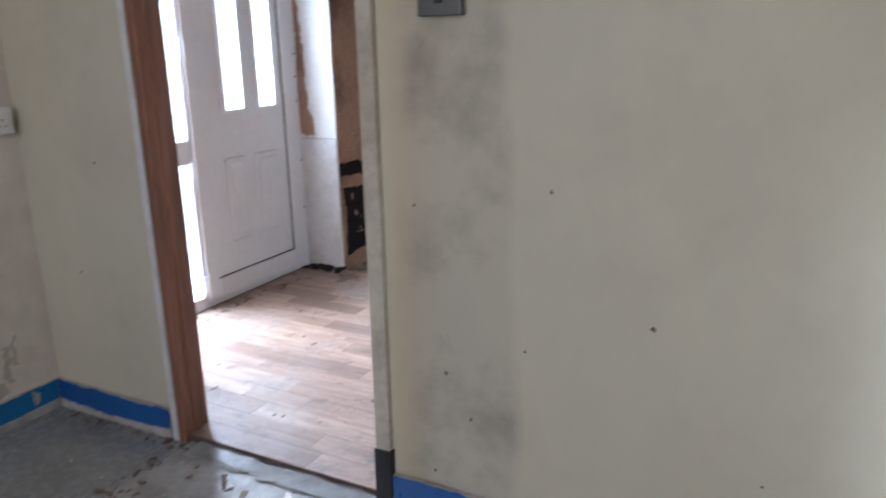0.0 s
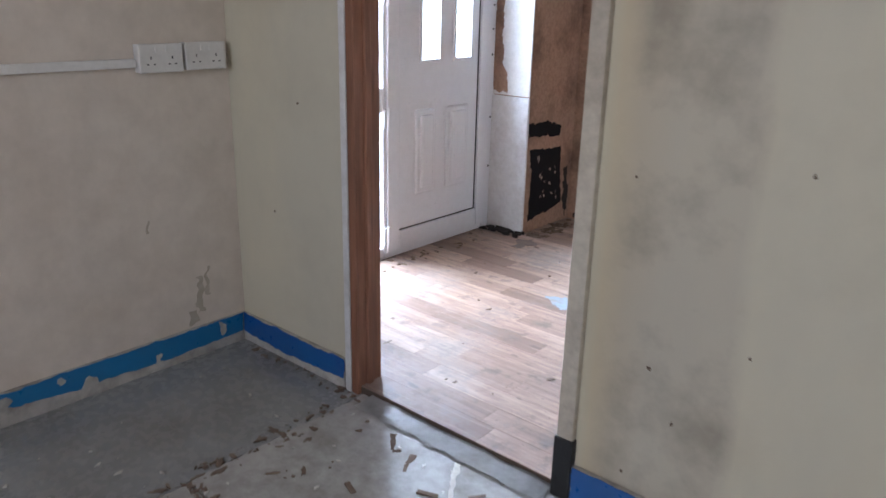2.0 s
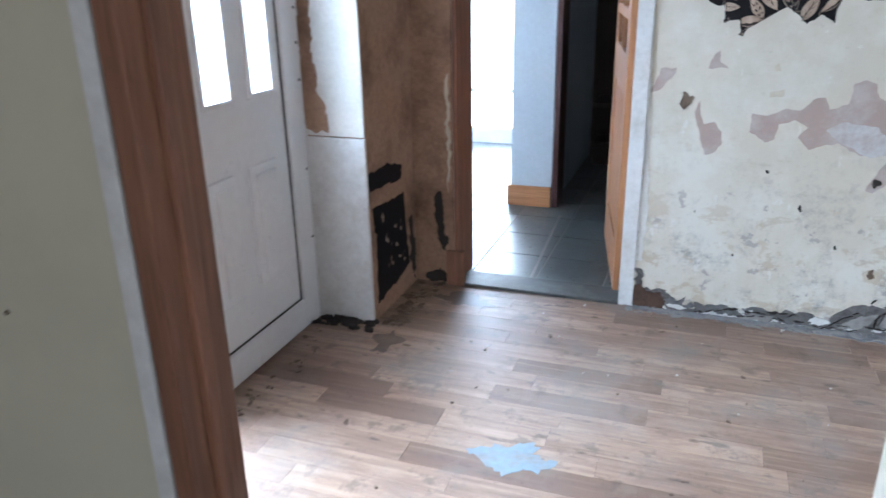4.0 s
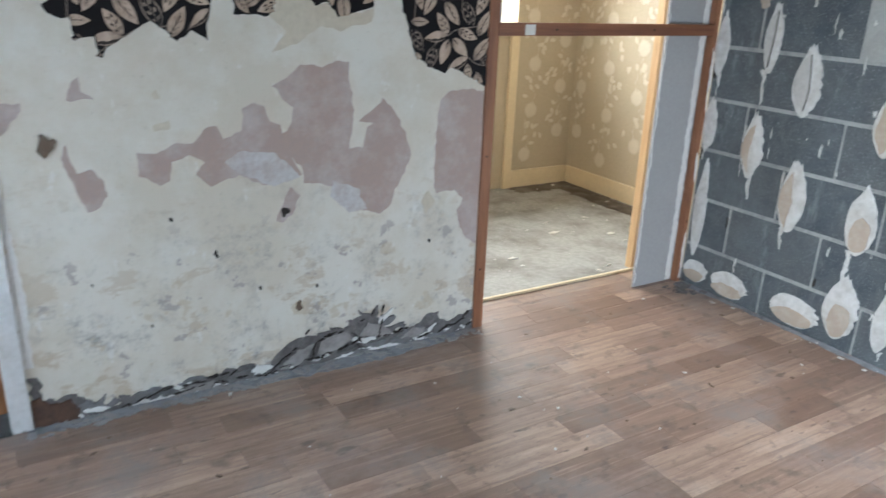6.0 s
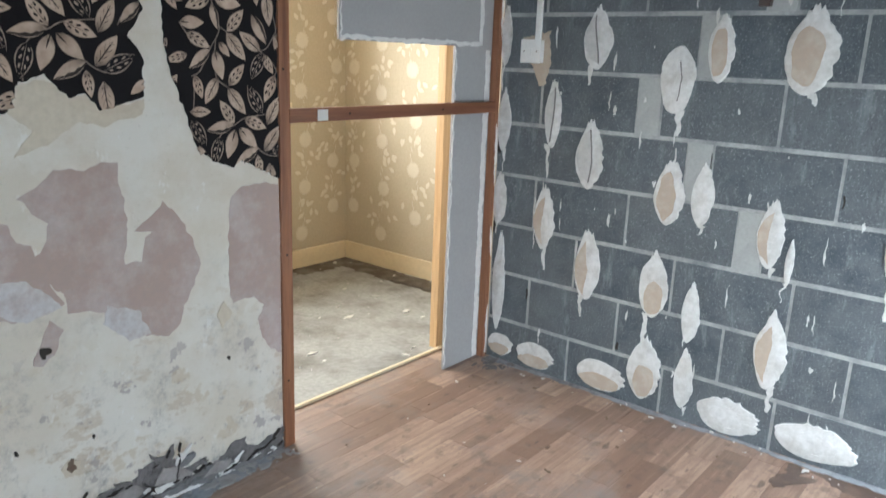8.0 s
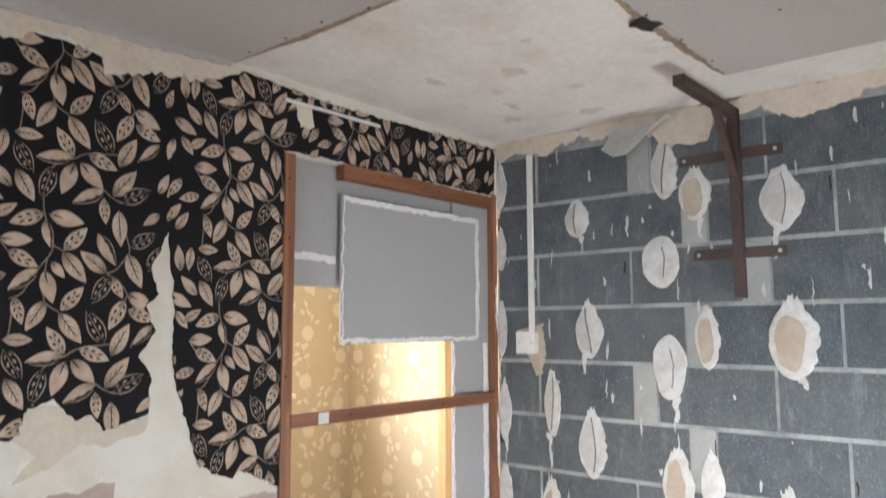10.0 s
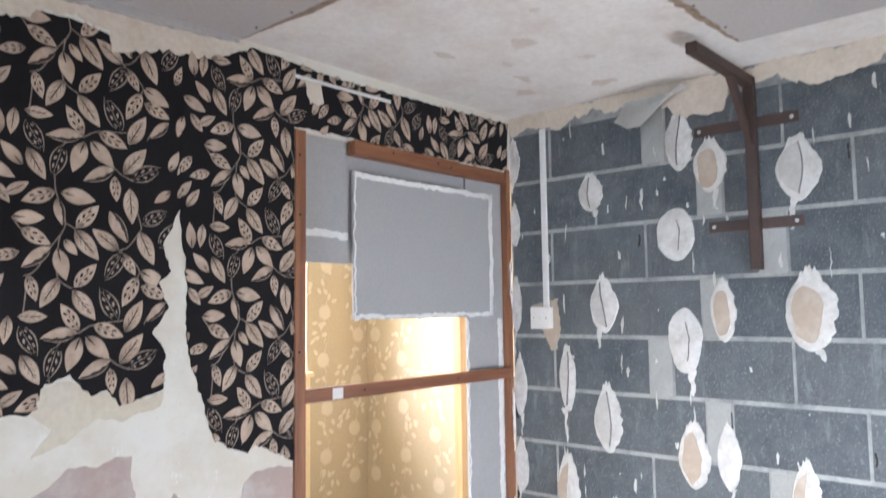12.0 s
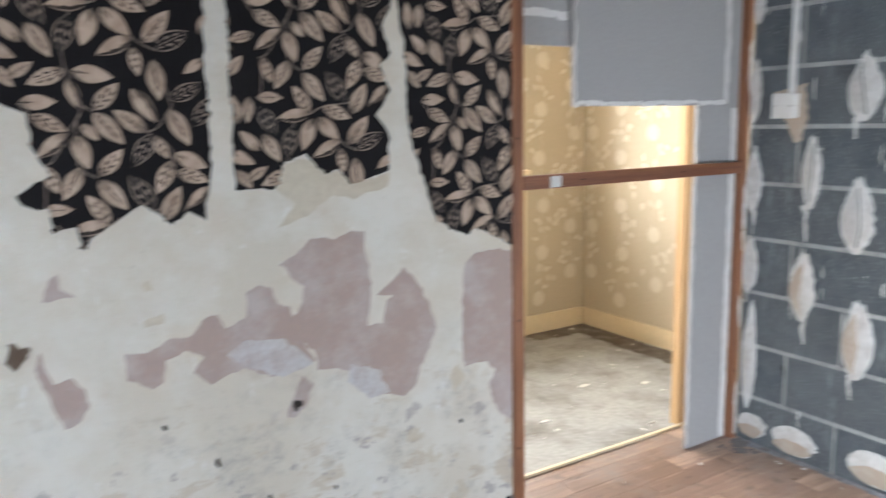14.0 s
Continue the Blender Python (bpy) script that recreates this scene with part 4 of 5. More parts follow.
for cx, cz in ((-0.36, .38), (-0.32, .31), (-0.25, .25), (-0.21, .33), (-0.30, .19), (-0.19, .18)):
    for k in range(3):
        leaf(bm, uv, cx + rng.uniform(-.03, .03), cz + rng.uniform(-.02, .02), rng.uniform(0, 6.28), rng.uniform(.02, .04), rng.uniform(.008, .016), 1 + k % 2, lambda a, b: -0.43 < a < -0.13, on_west, 0.0042, 5)
tagged(part("flower_print", bm, LEAFMATS, scrap, "beige printed petals"), kind="stuff")
part("damp_damage", plate(bmesh.new(), ragged([(-0.09, .30), (-0.05, .32), (-0.03, .2), (-0.04, .02), (-0.08, .12)], 0.012, 0.02, 3.0), on_west, 0.003), HOLE, west, "crumbled dark plaster")

part("bare_return", boxes((-3.707, -3.532, -0.014, -0.001, 0.0, TOP - 0.002), bevel=0.003), WEST_PL, north, "brown stained bare plaster return")
for k, pts in enumerate(([(-3.62, .40), (-3.585, .415), (-3.57, .34), (-3.58, .28), (-3.555, .20), (-3.575, .15), (-3.61, .22), (-3.615, .31)], [(-3.66, .04), (-3.60, .07), (-3.555, .03), (-3.555, .003), (-3.66, .003)], [(-3.56, .9), (-3.545, .92), (-3.54, .5), (-3.55, .42)])):
    part("damp_damage", plate(bmesh.new(), ragged(pts, .008, .012, k + 31.0), lambda a, b, h: (a, -0.014 - h, b), 0.003), HOLE if k < 2 else BEIGE_PL, north, "broken dark plaster beside the opening")
part("reveal_lining", boxes((-3.95, -3.705, -0.488, -0.472, 0.0, 0.74), bevel=0.003), WHITEPAINT, west, "chipped white board on the door reveal")
part("reveal_lining", boxes((-3.95, -3.708, -0.481, -0.472, 0.745, 2.05)), SKIM, west, "white painted plaster reveal with rusty stains")
part("reveal_stain", plate(bmesh.new(), ragged([(-3.945, .76), (-3.85, .765), (-3.86, .85), (-3.89, .95), (-3.90, 1.2), (-3.92, 1.6), (-3.945, 1.6)], 0.012, 0.016, 5.0), lambda a, b, h: (a, -0.481 - h, b), 0.0015), WEST_PL, west, "rusty damp stain")
bm = bmesh.new()
for k in range(40):
    rng = random.Random(k)
    plate(bm, ragged(oval(rng.uniform(-3.94, -3.69), rng.uniform(-0.56, -0.48), rng.uniform(.01, .05), rng.uniform(.01, .03), k), 0.01, 0.006, k), on_floor, rng.uniform(.004, .02))
tagged(thing("rubble_pile", "dark crumbs of plaster beside the door frame", "rubble", kind="stuff", bm=bm, material=HOLE))


# ---- white front door with side light ----
def front_door():
    d = thing("front_door", "closed white plastic door with two narrow glass panes", "door")
    X = -3.957
    bm = bmesh.new()
    box(bm, X - 0.06, X + 0.012, -0.545, -0.462, 0.0, 2.05, 0.004)
    box(bm, X - 0.06, X + 0.012, -1.314, -1.295, 0.0, 2.05, 0.003)
    box(bm, X - 0.06, X + 0.012, -1.295, -0.545, 1.99, 2.05, 0.004)
    box(bm, X - 0.06, X + 0.008, -1.295, -0.545, 0.0, 0.028, 0.003)
    part("door_frame", bm, UPVC, d)
    bm = bmesh.new()
    for r in ((-1.292, -1.213, 0.03, 1.985), (-0.608, -0.548, 0.03, 1.985), (-1.213, -0.608, 0.03, 0.125), (-1.213, -0.608, 1.90, 1.985)):
        box(bm, X - 0.045, X + 0.022, r[0], r[1], r[2], r[3], 0.005)
    leaf_ob = part("door_leaf", bm, UPVC, d, "white plastic outer frame of the leaf")
    part("gasket", boxes((X - 0.03, X + 0.008, -1.213, -0.608, 0.125, 0.131), (X - 0.03, X + 0.008, -0.614, -0.608, 0.131, 1.9), (X - 0.03, X + 0.004, -1.213, -1.209, 0.131, 1.9)), GASKET, leaf_ob, "black rubber seal")
    bm = bmesh.new()
    for r in ((-1.209, -0.614, 0.131, 0.93), (-1.209, -1.065, 0.93, 1.76), (-0.905, -0.815, 0.93, 1.76), (-0.665, -0.614, 0.93, 1.76), (-1.209, -0.614, 1.76, 1.9)):
        box(bm, X - 0.03, X + 0.004, *r)
    for y0, y1 in ((-1.09, -0.945), (-0.865, -0.69)):
        box(bm, X, X + 0.016, y0, y1, 0.29, 0.71, 0.011)
        box(bm, X, X + 0.028, y0 + 0.028, y1 - 0.028, 0.318, 0.682, 0.011)
    part("door_panel", bm, UPVC, leaf_ob, "moulded white panel")
    for y0, y1 in ((-1.065, -0.905), (-0.815, -0.665)):
        bm = bmesh.new()
        for r in ((y0, y0 + 0.016, 0.93, 1.76), (y1 - 0.016, y1, 0.93, 1.76), (y0 + 0.016, y1 - 0.016, 0.93, 0.946), (y0 + 0.016, y1 - 0.016, 1.744, 1.76)):
            box(bm, X - 0.02, X + 0.013, *r, 0.004)
        part("glazing_bead", bm, UPVC, leaf_ob)
        p = part("pane", boxes((X - 0.014, X - 0.010, y0 + 0.014, y1 - 0.014, 0.944, 1.746)), GLASS, leaf_ob, "clear glass pane")
        p.visible_shadow = False
    for z in (0.12, 0.69, 1.24, 1.8):
        bm = rod(bmesh.new(), (X + 0.03, -1.296, z - 0.05), (X + 0.03, -1.296, z + 0.05), 0.009, 12)
        box(bm, X + 0.01, X + 0.026, -1.318, -1.27, z - 0.045, z + 0.045, 0.003)
        part("hinge", bm, UPVC, d, "white door hinge")
    for z in (0.35, 0.62, 0.95, 1.08, 1.2):
        part("screw_hole", rod(bmesh.new(), (X + 0.011, -0.50, z), (X + 0.0135, -0.50, z), 0.006, 8), GASKET, d, "dark empty screw hole")
    return d


front_door()


def side_light():
    w = thing("window_side", "narrow white plastic side light with two glass panes", "window", kind="structure")
    X = -3.957
    bm = bmesh.new()
    for r in ((-1.78, -1.73, 0.0, 2.05), (-1.73, -1.316, 0.0, 0.06), (-1.73, -1.316, 0.72, 0.83), (-1.73, -1.316, 1.99, 2.05)):
        box(bm, X - 0.06, X + 0.012, *r, 0.004)
    part("window_frame", bm, UPVC, w)
    for z0, z1 in ((0.06, 0.72), (0.83, 1.99)):
        p = part("pane", boxes((X - 0.02, X - 0.016, -1.73, -1.316, z0, z1)), GLASS, w, "clear glass pane")
        p.visible_shadow = False
    bm = bmesh.new()
    rng = random.Random(8)
    for k in range(34):
        z = 0.08 + k * 0.055 + rng.uniform(-.01, .01)
        y = -1.372 - rng.uniform(0, .006)
        rod(bm, (X + 0.004, y, z), (X + 0.004, y - rng.uniform(.01, .03), z + rng.uniform(-.008, .012)), 0.003, 5)
    tagged(part("sealant_bits", bm, GASKET, w, "ragged dark bits of old sealant"), kind="stuff")


side_light()


# ---- hall: open pine door, jambs, glazed door, threshold ----
# Pine darkened to put the groove shade into the backing's colour.
GROOVESHADE = timber("groove_shade_timber", (0.16, 0.065, 0.025), (0.09, 0.035, 0.015))


def pine_door():
    d = thing("pine_door", "open orange pine door with panels and small panes", "door")
    W, T, H = 0.74, 0.036, 1.97
    bm = bmesh.new()
    for r in ((0, 0.1, 0, H), (W - 0.1, W, 0, H), (0.1, W - 0.1, 0, 0.2), (0.1, W - 0.1, 0.82, 0.98), (0.1, W - 0.1, 1.11, 1.15), (0.1, W - 0.1, H - 0.12, H), (0.355, 0.385, 0.98, H - 0.12)):
        box(bm, r[0], r[1], -T / 2, T / 2, r[2], r[3], 0.003)
    part("door_frame", bm, PINE, d)
    for k in range(5):
        x = 0.1 + k * 0.108
        part("plank", boxes((x + 0.014, x + 0.094, -0.012, 0.012, 0.2, 0.82), bevel=0.009), PINE, d)
    part("backing", boxes((0.1, 0.64, -0.004, 0.004, 0.2, 0.82)), GROOVESHADE, d, "backing darkened for the shade between the planks")
    for x0, x1 in ((0.1, 0.355), (0.385, 0.64)):
        for z0, z1 in ((0.98, 1.11), (1.15, H - 0.12)):
            part("pane", boxes((x0, x1, -0.003, 0.003, z0, z1)), GLASS, d, "clear glass pane")
    d.matrix_basis = pose(-2.834, 0.10, 0.006, 0, 0, 101)
    return d


pine_door()
tagged(new("trim_hall", mesh_of("trim_hall", boxes((-2.812, -2.80, -0.006, 0.206, 0.0, 1.98), (-2.815, -2.757, -0.016, -0.002, 0.0, 1.99), (-3.51, -2.812, -0.004, 0.206, 1.95, 1.98), bevel=0.003), WHITEPAINT)), "white painted door lining and architrave", "trim", kind="structure")
tagged(new("trim_hall_jamb", mesh_of("trim_hall_jamb", boxes((-3.53, -3.512, -0.01, 0.206, 0.0, 1.98), (-3.56, -3.482, -0.035, 0.0, 0.0, 0.16), bevel=0.004), JAMBWOOD)), "bare brown door lining with a skirting stub", "trim", kind="structure")
tagged(new("threshold", mesh_of("threshold", boxes((-3.512, -2.812, -0.02, 0.13, -0.02, 0.012), bevel=0.005), worn("dark_threshold", (0.05, 0.052, 0.05), (0.15, 0.15, 0.14), 0.6, 9, 50, 0.8))), "worn dark threshold strip", "trim", kind="structure")


def garden_door():
    d = thing("glazed_door", "white plastic glazed door letting in bright daylight", "door")
    bm = bmesh.new()
    for r in ((-4.6, -4.53, 0.0, 2.05), (-3.67, -3.6, 0.0, 2.05), (-4.53, -3.67, 0.0, 0.12), (-4.53, -3.67, 0.40, 0.43), (-4.53, -3.67, 1.97, 2.05)):
        box(bm, r[0], r[1], 2.78, 2.85, r[2], r[3], 0.004)
    part("door_frame", bm, UPVC, d)
    p = part("pane", boxes((-4.53, -3.67, 2.81, 2.815, 0.12, 0.40)), GLASS, d, "clear glass pane")
    p.visible_shadow = False
    p = part("pane", boxes((-4.53, -3.67, 2.81, 2.815, 0.43, 1.97)), GLASS, d, "clear glass pane")
    p.visible_shadow = False
    bm = rod(bmesh.new(), (-3.71, 2.77, 1.0), (-3.71, 2.74, 1.0), 0.01)
    box(bm, -3.83, -3.70, 2.735, 2.75, 0.99, 1.01, 0.004)
    part("handle", bm, CHROME, d)


garden_door()
thing("floor_strip", "pale strip lying on the slate floor", "strip", bm=boxes((-0.006, 0.006, -0.5, 0.5, 0, 0.003), bevel=0.001), material=GROUT).matrix_basis = pose(-3.246, 0.58, 0.001, 0, 0, 3.3)
tagged(new("trim_cupboard", mesh_of("trim_cupboard", boxes((-3.356, -3.325, 1.218, 1.40, 0.0, 2.05), bevel=0.003), worn("dark_red_wood", (0.07, 0.02, 0.018), (0.03, 0.012, 0.01), 0.45))), "dark red stained door lining", "trim", kind="structure")
# Coloured with the same painted shade as the cupboard walls.
thing("dark_shelf", "low shelf coloured dark for the unlit cupboard", "shelf", bm=boxes((-3.3, -2.45, 2.3, 2.58, 0.0, 0.16), (-3.3, -2.45, 2.2, 2.58, 0.42, 0.45), bevel=0.004), material=UNLIT)

# ---- stud frame and plasterboard in the east opening ----
frame_thing = thing("stud_frame", "brown timber stud frame with a cross rail", "stud frame")
part("post", boxes((-1.197, -1.154, -0.009, 0.03, 0.0, 2.036), bevel=0.003), STUD, frame_thing)
part("post", boxes((-0.046, -0.018, -0.009, 0.025, 0.0, 2.05), bevel=0.003), STUD, frame_thing)
part("head", boxes((-0.94, -0.366, -0.012, 0.03, 1.986, 2.04), bevel=0.003), STUDX, frame_thing)
part("head", boxes((-0.366, -0.046, -0.004, 0.03, 1.985, 2.038), bevel=0.003), STUDX, frame_thing, "paler short head timber")
part("rail", boxes((-1.16, -0.046, -0.012, 0.011, 1.132, 1.178), bevel=0.003), STUDX, frame_thing)
for k, (x, z) in enumerate(((-1.18, .25), (-1.178, .7), (-1.182, 1.3), (-1.179, 1.75), (-1.181, 1.95), (-.032, .3), (-.033, .9), (-.031, 1.5), (-.75, 2.02), (-.5, 2.015), (-.42, 2.01), (-.9, 1.155), (-.4, 1.155))):
    y = -0.009 if x < -1.1 or x > -0.1 else -0.012
    part("nail", rod(bmesh.new(), (x, y + 0.001, z), (x, y - 0.0015, z), 0.004, 8), HOLE, frame_thing, "dark nail head")
for k, (z, h) in enumerate(((.12, .2), (.55, .12), (.95, .25), (1.55, .18))):
    part("plaster_smear", plate(bmesh.new(), ragged(oval(-0.026, z, .014, h, k, 20, .3), .008, .006, k), lambda a, b, t: (a, -0.009 - t, b), 0.0015), SKIM, frame_thing, "white plaster smear on the post")
part("sticker", boxes((-1.045, -1.0, -0.0135, -0.012, 1.135, 1.172)), PLASTIC, frame_thing, "small white paper label")


def board(x0, x1, z0, z1, y, label, tape=()):
    b = thing("plasterboard", label, "plasterboard", "plasterboard pieces in the stud opening")
    part("sheet", boxes((x0, x1, y, y + 0.0125, z0, z1), bevel=0.0015), BOARD, b)
    for i, (a0, a1, b0, b1) in enumerate(tape):
        out = ragged([(a0, b0), (a1, b0), (a1, b1), (a0, b1)], 0.014, 0.009, i * 3.3 + x0)
        part("edge_paper", plate(bmesh.new(), out, lambda a, c, h: (a, y - h, c), 0.0015), SKIM, b, "torn white edge paper")
    return b


board(-1.153, -0.20, 1.598, 2.045, 0.041, "grey plasterboard offcut behind the stud frame", ((-1.15, -0.93, 1.686, 1.712),))
board(-0.927, -0.125, 1.40, 1.932, 0.012, "grey plasterboard sheet with ragged white edges", ((-0.925, -0.13, 1.91, 1.930), (-0.925, -0.13, 1.402, 1.418), (-0.15, -0.127, 1.405, 1.928), (-0.925, -0.919, 1.405, 1.928)))
board(-0.287, -0.012, 0.0, 2.044, 0.027, "tall narrow grey plasterboard strip standing on the floor", ((-0.082, -0.05, 0.01, 1.39), (-0.286, -0.279, 0.02, 1.39)))
thing("pine_post", "pale pine upright at the back of the opening", "post", bm=boxes((-0.125, -0.055, 0.207, 0.25, 0.0, 2.04), bevel=0.003), material=PALEPINE)
tagged(new("trim_opening", mesh_of("trim_opening", boxes((-1.2, -0.066, 0.192, 0.206, 0.0, 0.012), bevel=0.002), CSKIRT)), "pale metal edge strip between the floors", "trim", kind="structure")

# ---- block wall fittings ----
def wall_bracket():
    b = thing("wall_bracket", "brown steel wall bracket with an arm and cross bars", "bracket")
    part("upright", boxes((-0.04, -0.006, -1.09, -1.054, 1.555, 2.24), bevel=0.003), STEEL, b)
    for z, near in ((2.077, -0.858), (1.717, -0.90)):
        bar = part("cross_bar", boxes((-0.006, -0.001, -1.228, near, z - 0.02, z + 0.02), bevel=0.0015), STEEL, b)
        for y in (-1.205, near - 0.02):
            part("screw", rod(bmesh.new(), (-0.009, y, z), (-0.005, y, z), 0.007, 10), CHROME, bar, "zinc screw head")
    part("arm", boxes((-0.515, -0.006, -1.09, -1.054, 2.204, 2.24), bevel=0.003), STEEL, b)
    bm = bmesh.new()
    box(bm, -0.012, 0.012, -0.013, 0.013, 0.0, 0.28, 0.002)
    brace = part("brace", bm, STEEL, b)
    brace.matrix_basis = look((-0.03, -1.072, 2.0), (-0.21, -1.072, 2.215)) @ pose(0, 0, 0, 180, 0, 0)


wall_bracket()
trunk = thing("cable_trunking", "white plastic cable trunking on the block wall", "trunking", bm=boxes((-0.016, -0.004, -0.196, -0.17, 1.436, 2.21), bevel=0.002), material=PLASTIC)
sw = thing("light_switch", "white plastic switch box on the block wall", "switch")
part("back_box", boxes((-0.03, -0.004, -0.211, -0.119, 1.346, 1.436), bevel=0.003), PLASTIC, sw)
part("switch_plate", boxes((-0.037, -0.03, -0.213, -0.117, 1.344, 1.438), bevel=0.003), PLASTIC, sw)
part("rocker", boxes((-0.041, -0.037, -0.174, -0.157, 1.378, 1.404), bevel=0.0015), PLASTIC, sw)
for y in (-0.197, -0.134):
    part("screw", rod(bmesh.new(), (-0.0385, y, 1.391), (-0.0365, y, 1.391), 0.003, 8), SCRAP, sw)

# hanging light cable
cu = bpy.data.curves.new("ceiling_cable", "CURVE")
cu.dimensions, cu.bevel_depth, cu.bevel_resolution = "3D", 0.004, 2
sp = cu.splines.new("POLY")
pts = ((-1.825, -0.985, 2.285), (-1.82, -0.98, 2.27), (-1.827, -0.975, 2.255), (-1.818, -0.97, 2.245), (-1.805, -0.965, 2.24))
sp.points.add(len(pts) - 1)
for p, q in zip(sp.points, pts):
    p.co = (*q, 1)
cu.materials.append(BEIGE_PL)
cable = tagged(new("ceiling_cable", cu), "short bare cable hanging from the ceiling", "cable")
part("cable_end", rod(bmesh.new(), (-1.815, -0.967, 2.242), (-1.79, -0.96, 2.237), 0.007), SCRAP, cable, "taped dark cable end")

# ---- kitchen ----
tagged(new("door_lining", mesh_of("door_lining", boxes((-3.134, -3.102, -2.264, -2.158, -0.03, 2.02), (-3.106, -3.092, -2.225, -2.200, -0.03, 2.02), bevel=0.004), JAMBWOOD)), "bare brown timber door lining", "trim", kind="structure")
tagged(new("door_architrave", mesh_of("door_architrave", boxes((-3.162, -3.136, -2.266, -2.251, -0.03, 2.03), bevel=0.003), WHITEPAINT)), "chipped white strip beside the door lining", "trim", kind="structure")
lining = tagged(new("door_lining_white", mesh_of("door_lining_white", boxes((-2.340, -2.294, -2.268, -2.196, 0.148, 2.02), (-3.102, -2.340, -2.262, -2.196, 1.99, 2.02), bevel=0.003), worn("grimy_cream_gloss", (0.60, 0.55, 0.45), (0.25, 0.2, 0.15), 0.5, 6, 40, 0.7))), "grimy cream door lining", "trim", kind="structure")
thing("tape_wrap", "black tape round the foot of the door lining", "tape", bm=boxes((-2.345, -2.290, -2.273, -2.19, -0.03, 0.152), bevel=0.004), material=GASKET)


def skirting(name, label, body, paint, mats):
    s = tagged(new(name, mesh_of(name, boxes(body, bevel=0.003), mats[0])), label, "skirting", kind="structure")
    part("paint_coat", paint, mats[1], s, "glossy blue paint with chipped edges")
    return s


RAWSKIRT = worn("dirty_raw_skirting", (0.50, 0.48, 0.44), (0.12, 0.10, 0.08), 0.8, 7, 40, 0.8, 0.4)
skirting("baseboard_partition_left", "blue painted skirting board, bare and dirty below", (-3.749, -3.165, -2.268, -2.252, -0.03, 0.08),
         plate(bmesh.new(), ragged([(-3.73, .08), (-3.73, .005), (-3.5, -.004), (-3.3, .0), (-3.168, .012), (-3.168, .08)], 0.012, 0.007, 2.0), lambda a, b, h: (a, -2.268 - h, b), 0.002), (RAWSKIRT, BLUE))
skirting("baseboard_partition_right", "blue painted skirting board", (-2.289, -0.99, -2.268, -2.252, -0.03, 0.08),
         plate(bmesh.new(), ragged([(-2.287, .08), (-2.287, -.012), (-1.6, -.015), (-1.0, -.01), (-1.0, .08)], 0.012, 0.005, 6.0), lambda a, b, h: (a, -2.268 - h, b), 0.002), (RAWSKIRT, BLUE))
skirting("baseboard_kitchen", "blue painted skirting board with chipped white patches", (-3.749, -3.731, -5.5, -2.27, -0.03, 0.08),
         plate(bmesh.new(), ragged([(-2.275, .08), (-2.275, .01), (-2.6, .0), (-2.9, .012), (-3.1, .03), (-3.25, .005), (-4.0, .0), (-5.4, .0), (-5.4, .08)], 0.014, 0.006, 4.0), lambda a, b, h: (-3.731 + h, a, b), 0.002), (RAWSKIRT, BLUE_L))


def double_socket(y, z):
    s = thing("wall_socket", "grimy white plastic double socket on the wall", "socket", "sockets over the worktop line")
    part("back_box", boxes((-0.0, 0.028, -0.073, 0.073, -0.043, 0.043), bevel=0.003), PLASTIC, s)
    part("face_plate", boxes((0.028, 0.037, -0.074, 0.074, -0.044, 0.044), bevel=0.004), PLASTIC, s)
    for c in (-0.036, 0.036):
        for dy, dz, w, h in ((0, .012, .004, .009), (-.011, -.008, .007, .004), (.011, -.008, .007, .004)):
            part("pin_hole", boxes((0.0365, 0.0378, c + dy - w / 2, c + dy + w / 2, dz - 0.01 - h / 2, dz - 0.01 + h / 2)), GASKET, s)
        part("rocker", boxes((0.0365, 0.041, c * 0.45 - 0.005, c * 0.45 + 0.005, 0.018, 0.034), bevel=0.001), PLASTIC, s)
    s.matrix_basis = pose(-3.749, y, z)
    return s


first = double_socket(-2.354, 1.029)
copy_thing(first, pose(-3.749, -2.512, 1.027))
thing("socket_trunking", "white plastic trunking running to the sockets", "trunking", bm=boxes((-3.749, -3.731, -5.4, -2.588, 1.0, 1.027), bevel=0.002), material=PLASTIC)
iso = thing("isolator_switch", "grey metal switch plate on the mouldy wall", "switch")
part("back_box", boxes((-2.163, -2.053, -2.275, -2.25, 1.308, 1.395), bevel=0.004), worn("grey_metal_plate", (0.10, 0.105, 0.10), (0.16, 0.16, 0.15), 0.45, metal=0.5), iso)
part("rocker", boxes((-2.117, -2.099, -2.282, -2.275, 1.335, 1.365), bevel=0.002), GASKET, iso)

for i, (x, z, r) in enumerate(((-3.525, .517, .008), (-1.596, .631, .011), (-3.12, .36, .006), (-3.38, .9, .007), (-2.16, .12, .009), (-1.84, .92, .008), (-2.12, .42, .009), (-2.2, .86, .006), (-1.35, .3, .006), (-2.05, .3, .008), (-1.9, .52, .007))):
    part("wall_mark", plate(bmesh.new(), ragged(oval(x, z, 1.2 * r, 1.0 * r, i, 12, .4), .004, .005, i), lambda a, b, h: (a, -2.25 - h, b), 0.0015), SCRAP, partition, "small brown mark or nail hole")
# kitchen floor sheets
floor_k = tagged(new("floor_kitchen", mesh_of("floor_kitchen", boxes((-3.76, -0.9, -5.6, -2.2, -0.10, -0.034)), SCRAP)), "grey sheet floor with dirty joints and debris", "floor", kind="structure")
